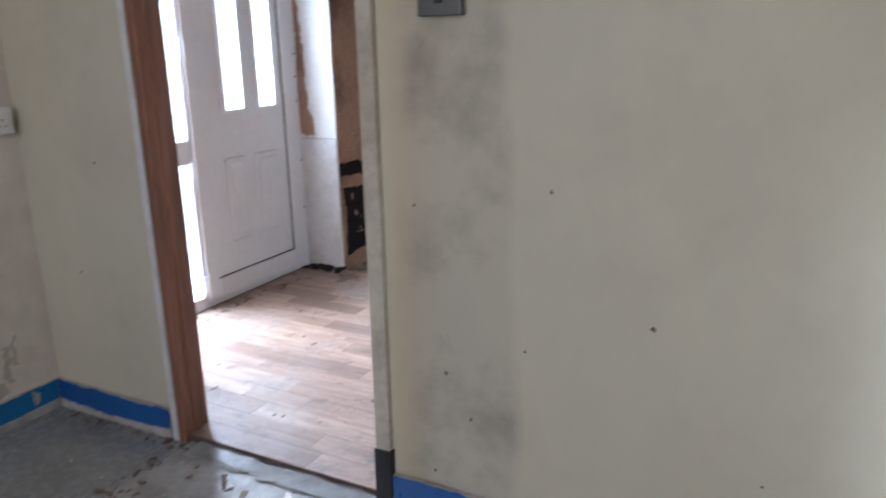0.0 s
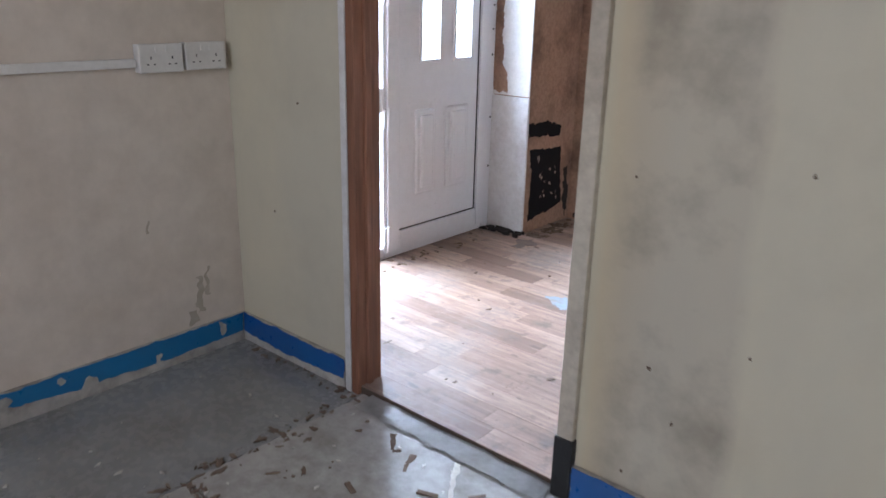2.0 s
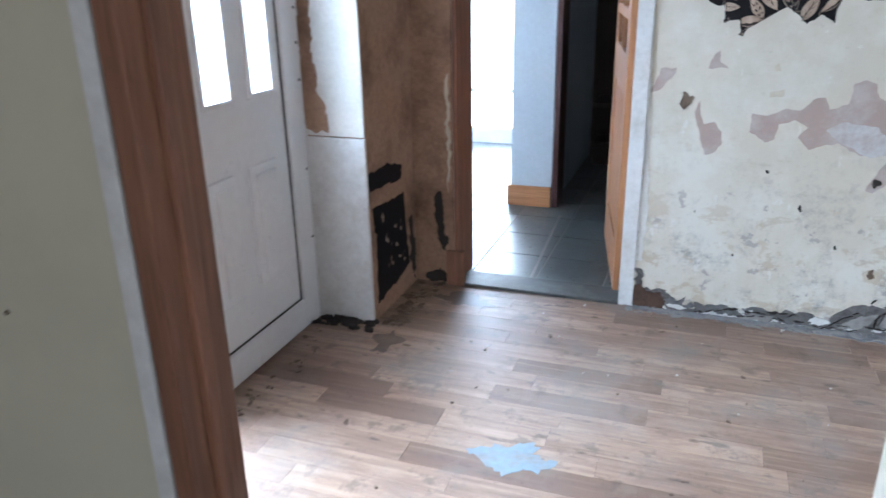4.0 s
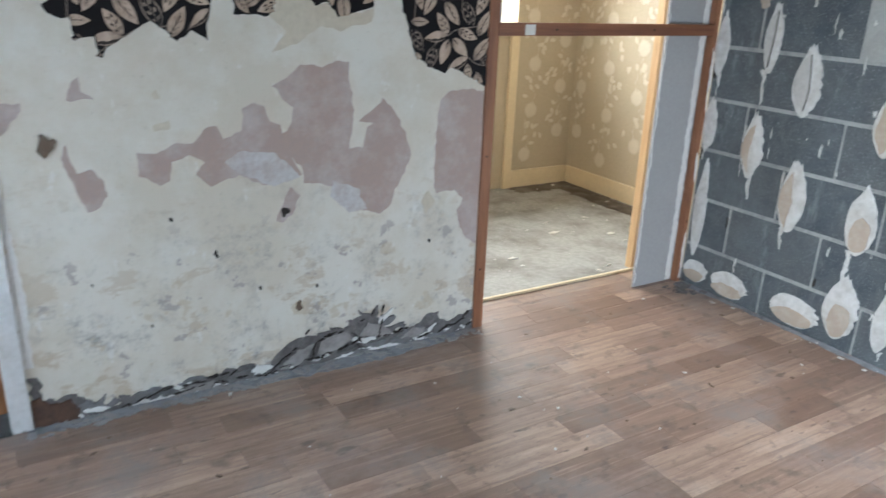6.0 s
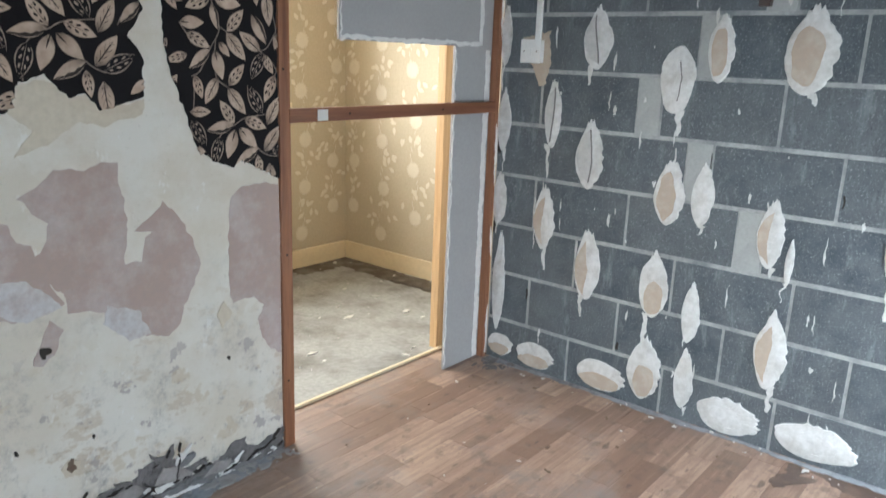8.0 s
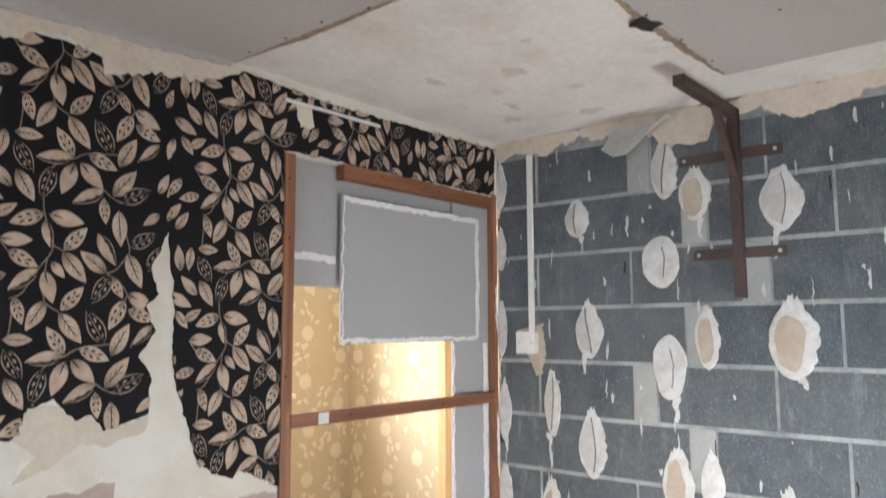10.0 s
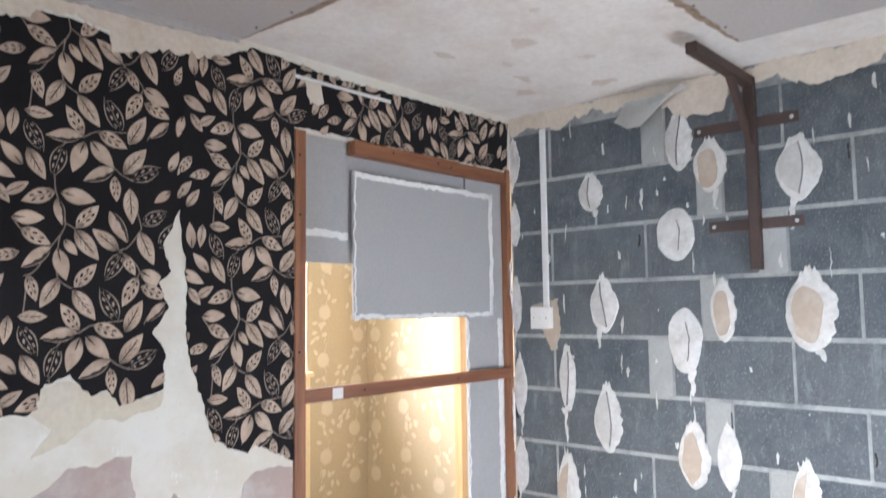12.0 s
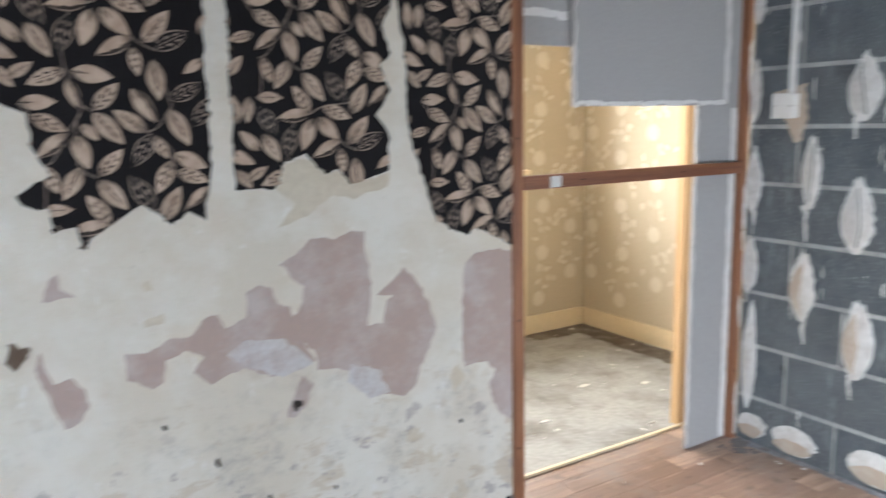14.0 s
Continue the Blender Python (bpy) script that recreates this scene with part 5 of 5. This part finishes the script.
for x0, x1, y0, y1, lift in ((-3.749, -3.095, -4.2, -2.25, 0), (-3.749, -3.095, -5.5, -4.205, 0), (-3.09, -2.3, -2.895, -2.25, .003), (-2.296, -1.0, -2.895, -2.27, .001),
                             (-3.09, -2.1, -4.1, -2.901, 0), (-2.095, -1.0, -4.1, -2.901, 0), (-3.09, -1.0, -5.5, -4.105, 0)):
    bm = bmesh.new()
    out = ragged([(x0, y0), (x1, y0), (x1, y1), (x0, y1)], 0.03, 0.004, x0 * 5 + y0)
    plate(bm, out, lambda a, b, h: (a, b, -0.034 + h), 0.0045 + lift)
    part("floor_sheet", bm, SHEET_GLARE if x0 > -3.094 else SHEET, floor_k)
# sheet edge lapping the doorway
part("floor_sheet", plate(bmesh.new(), ragged([(-3.05, -2.32), (-3.05, -2.225), (-2.345, -2.225), (-2.345, -2.32)], 0.02, 0.012, 3.0), lambda a, b, h: (a, b, -0.028 + h), 0.006), SHEET_GLARE, floor_k, "torn lapping edge")
STREAK = worn("brown_wall_streak", (0.42, 0.365, 0.285), (0.56, 0.50, 0.41), 0.8, 30, 60, 1.0)
for k, (y, z0, z1, w) in enumerate(((-2.43, .13, .27, .014), (-2.46, .10, .15, .02), (-2.40, .18, .30, .008), (-3.30, .09, .13, .05), (-2.60, .46, .50, .004))):
    part("wall_streak", plate(bmesh.new(), ragged([(y - w, z0), (y - w * .6, z1), (y + w * .5, z1), (y + w, z0)], .008, .014, k * 1.7), lambda a, b, h: (-3.749 + h, a, b), 0.0012), STREAK, bpy.data.objects["wall_kitchen_west"], "brown damp streak")
rng = random.Random(21)


def scatter(name, label, n, area, sizes, z, material, seed):
    rng, bm = random.Random(seed), bmesh.new()
    for k in range(n):
        x, y, s = rng.uniform(*area[0]), rng.uniform(*area[1]), sizes[0] * .7 + (sizes[1] * 1.25 - sizes[0] * .7) * rng.random() ** 2.2
        a, e = rng.uniform(0, 3.14), rng.uniform(1, 3)
        o = [(x + math.cos(a) * p - math.sin(a) * q, y + math.sin(a) * p + math.cos(a) * q) for p, q in oval(0, 0, s * e, s, k, 11, .6)]
        plate(bm, o, lambda u, v, h: (u, v, z + h), rng.uniform(.001, .006))
    thing(name, label, "debris", kind="stuff", bm=bm, material=material)


scatter("floor_debris", "dark scraps and flakes on the kitchen floor", 62, ((-3.05, -2.2), (-3.2, -2.27)), (.004, .014), -0.028, SCRAP, 1)
scatter("floor_debris", "dark scraps along the kitchen wall", 60, ((-3.65, -2.3), (-2.31, -2.27)), (.004, .016), -0.029, SCRAP, 2)
scatter("floor_debris", "pale chips on the kitchen floor", 50, ((-3.6, -2.2), (-3.3, -2.3)), (.003, .009), -0.028, PALESCRAP, 3)
scatter("joint_dirt", "brown dirt packed along the floor joints", 62, ((-3.135, -3.045), (-3.0, -2.33)), (.002, .016), -0.0285, SCRAP, 12)
scatter("joint_dirt", "brown dirt packed along the floor joints", 60, ((-3.09, -2.65), (-2.92, -2.88)), (.003, .010), -0.0285, SCRAP, 13)
for k, (y, z, w, h) in enumerate(((-3.13, .03, .10, .05), (-2.86, .02, .05, .04), (-2.62, .02, .02, .03), (-2.95, .06, .025, .015), (-2.36, .045, .02, .05))):
    part("paint_chip", plate(bmesh.new(), ragged(oval(y, z, w, h, k, 16, .35), .008, .012, k), lambda a, b, t: (-3.7288 + t, a, b), 0.0015), RAWSKIRT, bpy.data.objects["baseboard_kitchen"], "chip showing pale undercoat")
for x, y, a, l in ((-2.66, -2.76, 70, .07), (-2.46, -2.66, 75, .045), (-2.58, -2.50, 20, .06), (-2.75, -2.62, -20, .05)):
    s = thing("wood_splinter", "brown ribbed wood splinter lying on the floor", "splinter", "splinters on the kitchen floor", bm=boxes((-l / 2, l / 2, -0.008, 0.008, 0, 0.005), bevel=0.0015), material=SCRAP)
    s.matrix_basis = pose(x, y, -0.0265, 0, 0, a)
scatter("floor_crumbs", "dark crumbs on the wood strip floor", 110, ((-3.6, -0.1), (-2.1, -0.05)), (.003, .011), 0.0005, SCRAP, 5)
scatter("floor_crumbs", "pale plaster chips on the wood strip floor", 40, ((-3.4, -0.05), (-0.9, -0.02)), (.002, .006), 0.0005, PALESCRAP, 6)
scatter("room_crumbs", "pale crumbs on the bare floor", 90, ((-1.2, 0.66), (0.25, 1.68)), (.004, .022), 0.0045, PALESCRAP, 7)
scatter("wall_foot_dust", "grey dust and flakes along the wall foot", 200, ((-2.8, -1.2), (-0.07, -0.005)), (.004, .02), 0.0005, worn("grey_dust", (0.3, 0.29, 0.28), (0.12, 0.11, 0.11), 0.95), 8)
ROOMDIRT = worn("brown_room_dirt", (0.10, 0.075, 0.05), (0.24, 0.22, 0.19), 0.85, 9, 60, 0.9)
DUST = worn("blue_grey_dust", (0.25, 0.26, 0.275), (0.11, 0.11, 0.115), 0.95, 14, 60, 0.9, 0.6)
thing("dust_band", "blue-grey plaster dust along the wall foot", "dust", kind="stuff", bm=plate(bmesh.new(), ragged([(-2.78, -.002), (-2.78, -.045), (-2.5, -.055), (-2.2, -.05), (-1.9, -.075), (-1.6, -.08), (-1.4, -.055), (-1.205, -.035), (-1.205, -.002)], .014, .016, 3.0), on_floor, 0.0012), material=DUST)
thing("dust_band", "grey mortar dust along the block wall foot", "dust", kind="stuff", bm=plate(bmesh.new(), ragged([(-.004, -.02), (-.05, -.02), (-.03, -.4), (-.045, -.8), (-.03, -1.2), (-.04, -2.1), (-.004, -2.1)], .016, .014, 7.0), on_floor, 0.0012), material=DUST)
scatter("floor_crumbs", "dark crumbs below the front door", 60, ((-3.91, -3.80), (-1.7, -0.5)), (.003, .014), 0.0005, SCRAP, 15)
scatter("floor_crumbs", "dark crumbs along the west wall foot", 90, ((-3.67, -3.58), (-0.5, -0.03)), (.004, .022), 0.0005, SCRAP, 16)
thing("paint_spill", "pale blue paint spill on the floor", "spill", bm=plate(bmesh.new(), ragged(oval(-2.98, -1.16, .20, .12, 3, 30, .55), .008, .02), on_floor, 0.0012), material=BLUESTAIN)

for a, b, k in (((0.20, 1.70), (0.69, 1.70), 0), ((0.66, 0.25), (0.66, 1.70), 1)):
    o = [(a[0], a[1] + (.015 if not k else 0)), (b[0] + (.03 if k else 0), b[1] + .015), (b[0] - (.13 if k else .02), b[1] - .10), ((a[0] + b[0]) / 2 - (.16 if k else 0), (a[1] + b[1]) / 2 - (.14 if not k else 0)), (a[0] - (.10 if k else 0), a[1] - (.10 if not k else 0))]
    if k:
        o.append((0.688, 0.25))
    thing("floor_dirt", "dark brown damp dirt along the skirting foot", "dirt", kind="stuff", bm=plate(bmesh.new(), ragged(o, .012, .03, 4.0 + k), lambda u, v, h: (u, v, 0.0045 + h), 0.0009 + .0004 * k), material=ROOMDIRT)
# Lightened further, so the edge carries reflected daylight in its base colour.
SHINE = worn("sheet_edge_shine", (0.50, 0.50, 0.49), (0.28, 0.26, 0.22), 0.16, 9, 40, 0.6, 0.3)
# lifted, cracked edge of the sheet in the kitchen doorway
bm = bmesh.new()
lip = [[bm.verts.new((-3.05 + 0.7 * i / 24, -2.33 + 0.11 * j / 5 + .014 * noise.noise(Vector((i * .5, j, 4))), -0.0235 + .004 + 0.016 * (j / 5) ** 2 * (0.6 + 0.8 * noise.noise(Vector((i * .35, 2, 7)))))) for j in range(6)] for i in range(25)]
for i in range(24):
    for j in range(5):
        bm.faces.new((lip[i][j], lip[i + 1][j], lip[i + 1][j + 1], lip[i][j + 1]))
bmesh.ops.solidify(bm, geom=bm.faces[:], thickness=0.002)
part("floor_sheet", bm, SHINE, floor_k, "lifted cracked edge of the floor sheet")
for k, pts in enumerate(([(-2.62, -2.34), (-2.50, -2.52), (-2.495, -2.515), (-2.60, -2.335)], [(-2.86, -2.36), (-2.80, -2.42), (-2.79, -2.415), (-2.84, -2.35)], [(-2.74, -2.40), (-2.70, -2.47), (-2.693, -2.465), (-2.72, -2.39)])):
    part("sheet_crack", plate(bmesh.new(), ragged(pts, .008, .006, k), lambda u, v, h: (u, v, -0.0263 + h), 0.0012), SCRAP if k else PALESCRAP, floor_k, "crack in the floor sheet")

DAMPFLOOR = worn("damp_dark_floor", (0.085, 0.055, 0.042), (0.17, 0.11, 0.08), 0.4, 9, 60, 0.9)
for k, (x, y, w, h) in enumerate(((-0.14, -1.42, .16, .10), (-0.07, -1.62, .12, .24), (-0.30, -1.50, .07, .05), (-3.45, -0.16, .28, .10), (-3.60, -0.62, .10, .16))):
    thing("floor_stain", "dark damp stain soaked into the strip floor", "stain", kind="stuff", bm=plate(bmesh.new(), ragged(oval(x, y, w, h, k + 2, 28, .45), .010, .022, k * 2.7), on_floor, 0.0007), material=DAMPFLOOR)
scatter("corner_rubble", "dark rubble in the corner of the block wall", 40, ((-.16, -.02), (-.17, -.03)), (.005, .02), 0.0012, RUBBLE, 27)
scatter("floor_crumbs", "white plaster chips below the block wall", 26, ((-.10, -.012), (-1.9, -.1)), (.004, .014), 0.0014, PALESCRAP, 28)

# ---- pale floral print of the east room ----
def floral(name, parent_label, place, a0, a1, z0, z1, seed):
    rng, bm = random.Random(seed), bmesh.new()
    uv = bm.loops.layers.uv.new("UVMap")
    keep = lambda a, b: a0 < a < a1 and z0 < b < z1
    for i in range(int((a1 - a0) / 0.26) + 1):
        for j in range(int((z1 - z0) / 0.3) + 1):
            x, z = a0 + 0.13 + i * 0.26 + rng.uniform(-.03, .03), z0 + 0.1 + j * 0.3 + 0.15 * (i % 2)
            for k in range(18):
                leaf(bm, uv, x, z, k * 0.349, 0.055, 0.017, 0, keep, place, 0.0015 + 0.0001 * k, 4)
            for k in range(9):
                lx, lz = x + rng.uniform(-.11, .11), z + 0.15 + rng.uniform(-.09, .09)
                leaf(bm, uv, lx, lz, rng.uniform(0, 6.28), 0.05, 0.026, 0, keep, place, 0.0036 + 0.0002 * k, 4)
            for k in range(8):
                zz = z + 0.035 * k
                leaf(bm, uv, x + 0.02 * math.sin(k), zz, 1.57 + .4 * math.cos(k), 0.04, 0.005, 0, keep, place, 0.0056 + 0.0002 * k, 2)
    bmesh.ops.recalc_face_normals(bm, faces=bm.faces[:])
    tagged(part("flower_print", bm, CPALE, bpy.data.objects[name], "pale printed daisies and leaves"), kind="stuff")


floral("wall_room_back", "", lambda a, b, h: (a, 1.74 - h, b), 0.215, 0.70, 0.125, 2.28, 3)
floral("wall_room_east", "", lambda a, b, h: (0.71 - h, a, b), 0.22, 1.73, 0.125, 2.28, 4)

# ---- pieces: slate tiles, blocks, dabs, floor strips ----
tile_mesh = mesh_of("tile", boxes((-0.147, 0.147, -0.147, 0.147, -0.012, 0.0), bevel=0.0015), SLATE)
for i in range(9):
    for j in range(10):
        t = new("tile", tile_mesh)
        t.location = (-4.9 + 0.3 * i + 0.05, 0.30 + 0.3 * j - 0.02, 0.0)
        t.parent = floor_hall
        if t.location.x > -2.5 or t.location.y > 2.7:
            bpy.data.objects.remove(t)

LINES = [-0.028 + 0.2235 * k for k in range(11)]
full = mesh_of("block", boxes((-0.0025, 0.02, -0.2095, 0.2095, -0.1035, 0.1035), bevel=0.002), BLOCK)
half = mesh_of("block_half", boxes((-0.0025, 0.02, -0.099, 0.099, -0.1035, 0.1035), bevel=0.002), BLOCK)
small = mesh_of("block_closer", boxes((-0.0035, 0.02, -0.045, 0.045, -0.1065, 0.1065), bevel=0.002), LIGHTBLOCK)
CLOSERS = {3: -1.075, 4: -0.86, 5: -0.645, 6: -0.86, 7: -1.075, 8: -0.86, 9: -0.645}
for k, z in enumerate(LINES[:-1]):
    y = 0.0
    if k % 2:
        b = new("block", half)
        b.location, b.parent = (0, -0.108, z + 0.112), east
        y = -0.215
    while y > -2.2:
        if k in CLOSERS and abs(y - CLOSERS[k]) < 0.02:
            b = new("pale_block", small)
            b.location, b.parent = (0, y - 0.046, z + 0.112), east
            y -= 0.095
        b = new("block", full)
        b.location, b.parent = (rng.uniform(-.0008, .0008), y - 0.215, z + 0.112), east
        y -= 0.43

# dried adhesive: y, z, width, height and what its face shows
DABS_HIGH = [(-.407, 1.903, .118, .156, "crease"), (-.796, 2.06, .112, .235, "crease"), (-.911, 1.948, .125, .205, "core"), (-1.215, 1.898, .142, .226, "crease"), (-.768, 1.704, .155, .20, "round"), (-.453, 1.443, .125, .228, "crease"),
             (-.79, 1.303, .135, .245, "round"), (-.938, 1.417, .095, .235, "core"), (-1.232, 1.41, .165, .275, "core"), (-.02, 2.09, .07, .20, "plain"), (-.02, 1.80, .06, .19, "plain"), (-.02, 1.45, .06, .24, "plain"), (-1.6, 1.9, .13, .24, "crease"), (-1.6, 1.38, .14, .26, "core")]
DABS_LOW = [(-.03, 1.093, .07, .258, "plain"), (-.275, 1.139, .08, .278, "crease"), (-.459, .99, .124, .268, "crease"), (-.03, .754, .08, .224, "plain"), (-.266, .70, .104, .27, "half"), (-.808, .884, .12, .244, "core"), (-.936, .893, .084, .235, "plain"),
            (-.49, .534, .116, .30, "half"), (-.05, .36, .07, .45, "plain"), (-.785, .514, .124, .262, "foot"), (-1.192, .79, .095, .24, "half"), (-.945, .44, .072, .24, "plain"), (-1.248, .37, .114, .285, "half"), (-1.6, .8, .12, .25, "half")]
DABS_FOOT = [(-.076, .073, .14, .105, "low"), (-.268, .070, .20, .12, "low"), (-.592, .078, .23, .13, "low"), (-.781, .165, .14, .26, "foot"), (-.949, .168, .08, .238, "plain"), (-1.127, .075, .243, .135, "plain"), (-1.433, .08, .26, .135, "plain"), (-1.265, .706, .03, .165, "plain")]
for i, (y, z, w, h, face) in enumerate(DABS_HIGH + DABS_LOW + DABS_FOOT):
    rnd = random.Random(100 + i)
    out, n = [], 46
    for k in range(n):
        t = 2 * math.pi * k / n
        c, v = math.cos(t), math.sin(t)
        squeeze = 1.0 if face in ("round", "low") or w > h else (1 - 0.42 * max(0, v) ** 2 - 0.22 * max(0, -v) ** 3)
        rim = 0.13 * noise.noise(Vector((c * 1.4 + i * 3.7, v * 1.4, i)))
        torn = rnd.uniform(-.10, .12) if c < -0.1 and face != "round" else rnd.uniform(-.025, .025)
        spike = rnd.choice((0, 0, .18, .3)) if v > .8 and face not in ("round", "low") else 0
        out.append((y + w / 2 * c * squeeze * (1 + rim + torn), max(.003, z + h / 2 * v * (1 + rim * .5 + spike * .5))))
    bm = bmesh.new()
    low = [bm.verts.new(on_east(a, b, 0.001)) for a, b in out]
    mid = [bm.verts.new(on_east(y + (a - y) * .93, z + (b - z) * .95, 0.0065)) for a, b in out]
    inn = [bm.verts.new(on_east(y + (a - y) * .55, z + (b - z) * .6, 0.0085 + .003 * noise.noise(Vector((a * 20, b * 20, i))))) for a, b in out]
    for p, q in ((low, mid), (mid, inn)):
        for k in range(n):
            bm.faces.new((p[k], p[(k + 1) % n], q[(k + 1) % n], q[k]))
    bm.faces.new(inn)
    bmesh.ops.recalc_face_normals(bm, faces=bm.faces[:])
    d = part("plaster_dab", bm, DAB, east, "rough torn dab of dried white adhesive")
    if face == "crease":
        bend = [(y + w * (.10 * math.sin(3.1 * k / 8 + i) - .02), z + h * (-.40 + .8 * k / 8)) for k in range(9)]
        lobe = bend + [(y + w * .43 * math.sin(math.pi * (1 - k / 8)) ** .7, z + h * (.40 - .8 * k / 8)) for k in range(1, 8)]
        part("dab_lobe", plate(bmesh.new(), ragged(lobe, .012, .003, i), lambda a, b, t: on_east(a, b, 0.007 + t), 0.007), SMOOTHDAB, d, "smooth greyish fold of the dab")
        part("dab_crease", plate(bmesh.new(), ragged([(a + .0016, b) for a, b in bend] + [(a - .0016, b) for a, b in reversed(bend)], .012, .0015, i), lambda a, b, t: on_east(a, b, 0.0085 + t), 0.006), CREASESHADE, d, "crease down the dab, its shade drawn as a dark strip")
    elif face == "half":
        lobe = [(y + w * (.02 + .06 * math.sin(k + i)), z + h * (-.42 + .78 * k / 6)) for k in range(7)] + [(y + w * .46 * math.sin(math.pi * (1 - k / 6)) ** .7, z + h * (.36 - .78 * k / 6)) for k in range(1, 6)]
        part("dab_core", plate(bmesh.new(), ragged(lobe, .010, .004, i), lambda a, b, t: on_east(a, b, 0.0075 + t), 0.004), DABCORE, d, "smooth tan half of the dab")
    elif face in ("core", "foot", "low"):
        cy, cz, cw, ch = {"core": (.06, -.04, .58, .72), "foot": (-.06 if i % 2 else .04, -.18, .62, .52), "low": (0, -.20, .80, .50)}[face]
        o = ragged(oval(y + cy * w, z + cz * h, w * cw, h * ch, i * 2.1, 26, .10), .008, .004, i)
        part("dab_core", plate(bmesh.new(), [(a, max(.004, b)) for a, b in o], lambda a, b, t: on_east(a, b, 0.0085 + t), 0.003), DABCORE, d, "smooth tan face of the dab")
    elif face == "round":
        part("dab_crease", plate(bmesh.new(), ragged([(y - .012, z - h * .3), (y - .009, z - h * .3), (y - .016, z + .01), (y - .006, z + h * .28), (y - .010, z + h * .28), (y - .020, z + .01)], .010, .004, i), lambda a, b, t: on_east(a, b, 0.0085 + t), 0.003), CREASESHADE, d, "thin crack in the dab, its shade drawn dark")
    if i % 3 != 1:
        side = 1 if i % 2 else -1
        t0, t1 = z - h * .44, z - h * (.62 + .1 * (i % 4))
        if t1 > .02:
            tail = [(y + side * w * .26, t0), (y + side * w * .06, t0), (y + side * w * .12, t1), (y + side * w * .20, t1)]
            part("dab_tail", plate(bmesh.new(), ragged(tail, .008, .012, i * .7), lambda a, b, t: on_east(a, b, 0.0022 + t), 0.002), DAB, d, "thin smear trailing from the dab")
part("plaster_smear", plate(bmesh.new(), ragged([(-.10, 1.45), (-.235, 1.47), (-.245, 1.34), (-.225, 1.26), (-.20, 1.25), (-.17, 1.33), (-.105, 1.36)], .010, .010, 3.0), on_east, 0.0035), DABCORE, east, "tan plaster smeared round the switch box")
rng, bm = random.Random(31), bmesh.new()
for k in range(95):
    y, z = rng.uniform(-1.7, -.05), rng.uniform(.05, 2.2)
    plate(bm, ragged(oval(y, z, rng.uniform(.003, .012), rng.uniform(.006, .075), k, 12, .6), .01, .006, k), lambda a, b, t: on_east(a, b, 0.002 + t), .003)
tagged(part("plaster_smears", bm, DAB, east, "small smears of dried adhesive"), kind="stuff")
for y, z, w, h in ((-.945, 1.02, .010, .07), (-1.372, 1.93, .007, .05), (-1.40, .94, .006, .04), (-.205, .345, .006, .05), (-.62, 1.69, .008, .05), (-.012, .99, .018, .07), (-.012, .62, .02, .05), (-.66, .23, .01, .03)):
    part("joint_gap", plate(bmesh.new(), ragged([(y - w / 2, z - h / 2), (y + w / 2, z - h / 2), (y + w / 2, z + h / 2), (y - w / 2, z + h / 2)], .008, .005, y * 9), on_east, 0.0034), HOLE, east, "dark open gap in the mortar joint")
bm = bmesh.new()
plate(bm, ragged([(-2.2, 2.285), (-2.2, 2.2), (-1.6, 2.235), (-1.3, 2.17), (-1.2, 2.22), (-1.0, 2.235), (-.97, 2.14), (-.90, 2.13), (-.80, 2.15), (-.72, 2.235), (-.5, 2.225), (-.4, 2.25), (-.25, 2.2), (-.1, 2.23), (-.02, 2.2), (-.005, 2.285)], .012, .02, 8.0), lambda a, b, t: on_east(a, b, 0.006 + t), .006)
part("torn_edge", bm, CREAMTEAR, east, "torn cream plaster and paper below the ceiling")
bm = bmesh.new()
g = [[bm.verts.new((-0.012 - 0.09 * (j / 4) ** 1.6 - .01 * noise.noise(Vector((i, j, 1))), -0.58 - 0.055 * i + .012 * noise.noise(Vector((i * 2, j, 3))), 2.25 - 0.035 * j * (0.5 + 0.5 * math.sin(i * .8 + .4)))) for j in range(5)] for i in range(6)]
for i in range(5):
    for j in range(4):
        bm.faces.new((g[i][j], g[i + 1][j], g[i + 1][j + 1], g[i][j + 1]))
bmesh.ops.solidify(bm, geom=bm.faces[:], thickness=0.002)
part("paper_flap", bm, SKIM, east, "curled flap of torn lining paper")

floor_l = tagged(new("floor", mesh_of("floor", boxes((-4.0, 0.1, -2.25, 0.02, -0.08, -0.0035), (-1.2, -0.02, 0.02, 0.2, -0.08, -0.0035)), worn("dark_floor_joint", (0.10, 0.07, 0.05), (0.06, 0.045, 0.035), 0.8))), "wood-look strip floor, scuffed and dusty", "floor", kind="structure")
strips = {}
rng = random.Random(17)
SW = 0.098
for r in range(25):
    y = 0.2 - SW * (r + 0.5)
    x, end = (-1.153, -0.02) if y > 0.0 else (-3.99, -0.001)
    x0 = x
    while x < end - 0.02:
        l = rng.choice((0.34, 0.42, 0.5, 0.58, 0.66)) * (rng.uniform(.4, 1) if x == x0 else 1)
        l = min(l, end - x)
        l = round(l, 2) if end - x > l else l
        key = round(l, 3)
        if key not in strips:
            strips[key] = mesh_of("strip", boxes((-l / 2 + .0004, l / 2 - .0004, -SW / 2 + .0004, SW / 2 - .0004, -0.003, 0.0), bevel=0.0006), STRIP)
        b = new("strip", strips[key])
        b.location, b.parent = (x + l / 2, y, 0), floor_l
        x += l
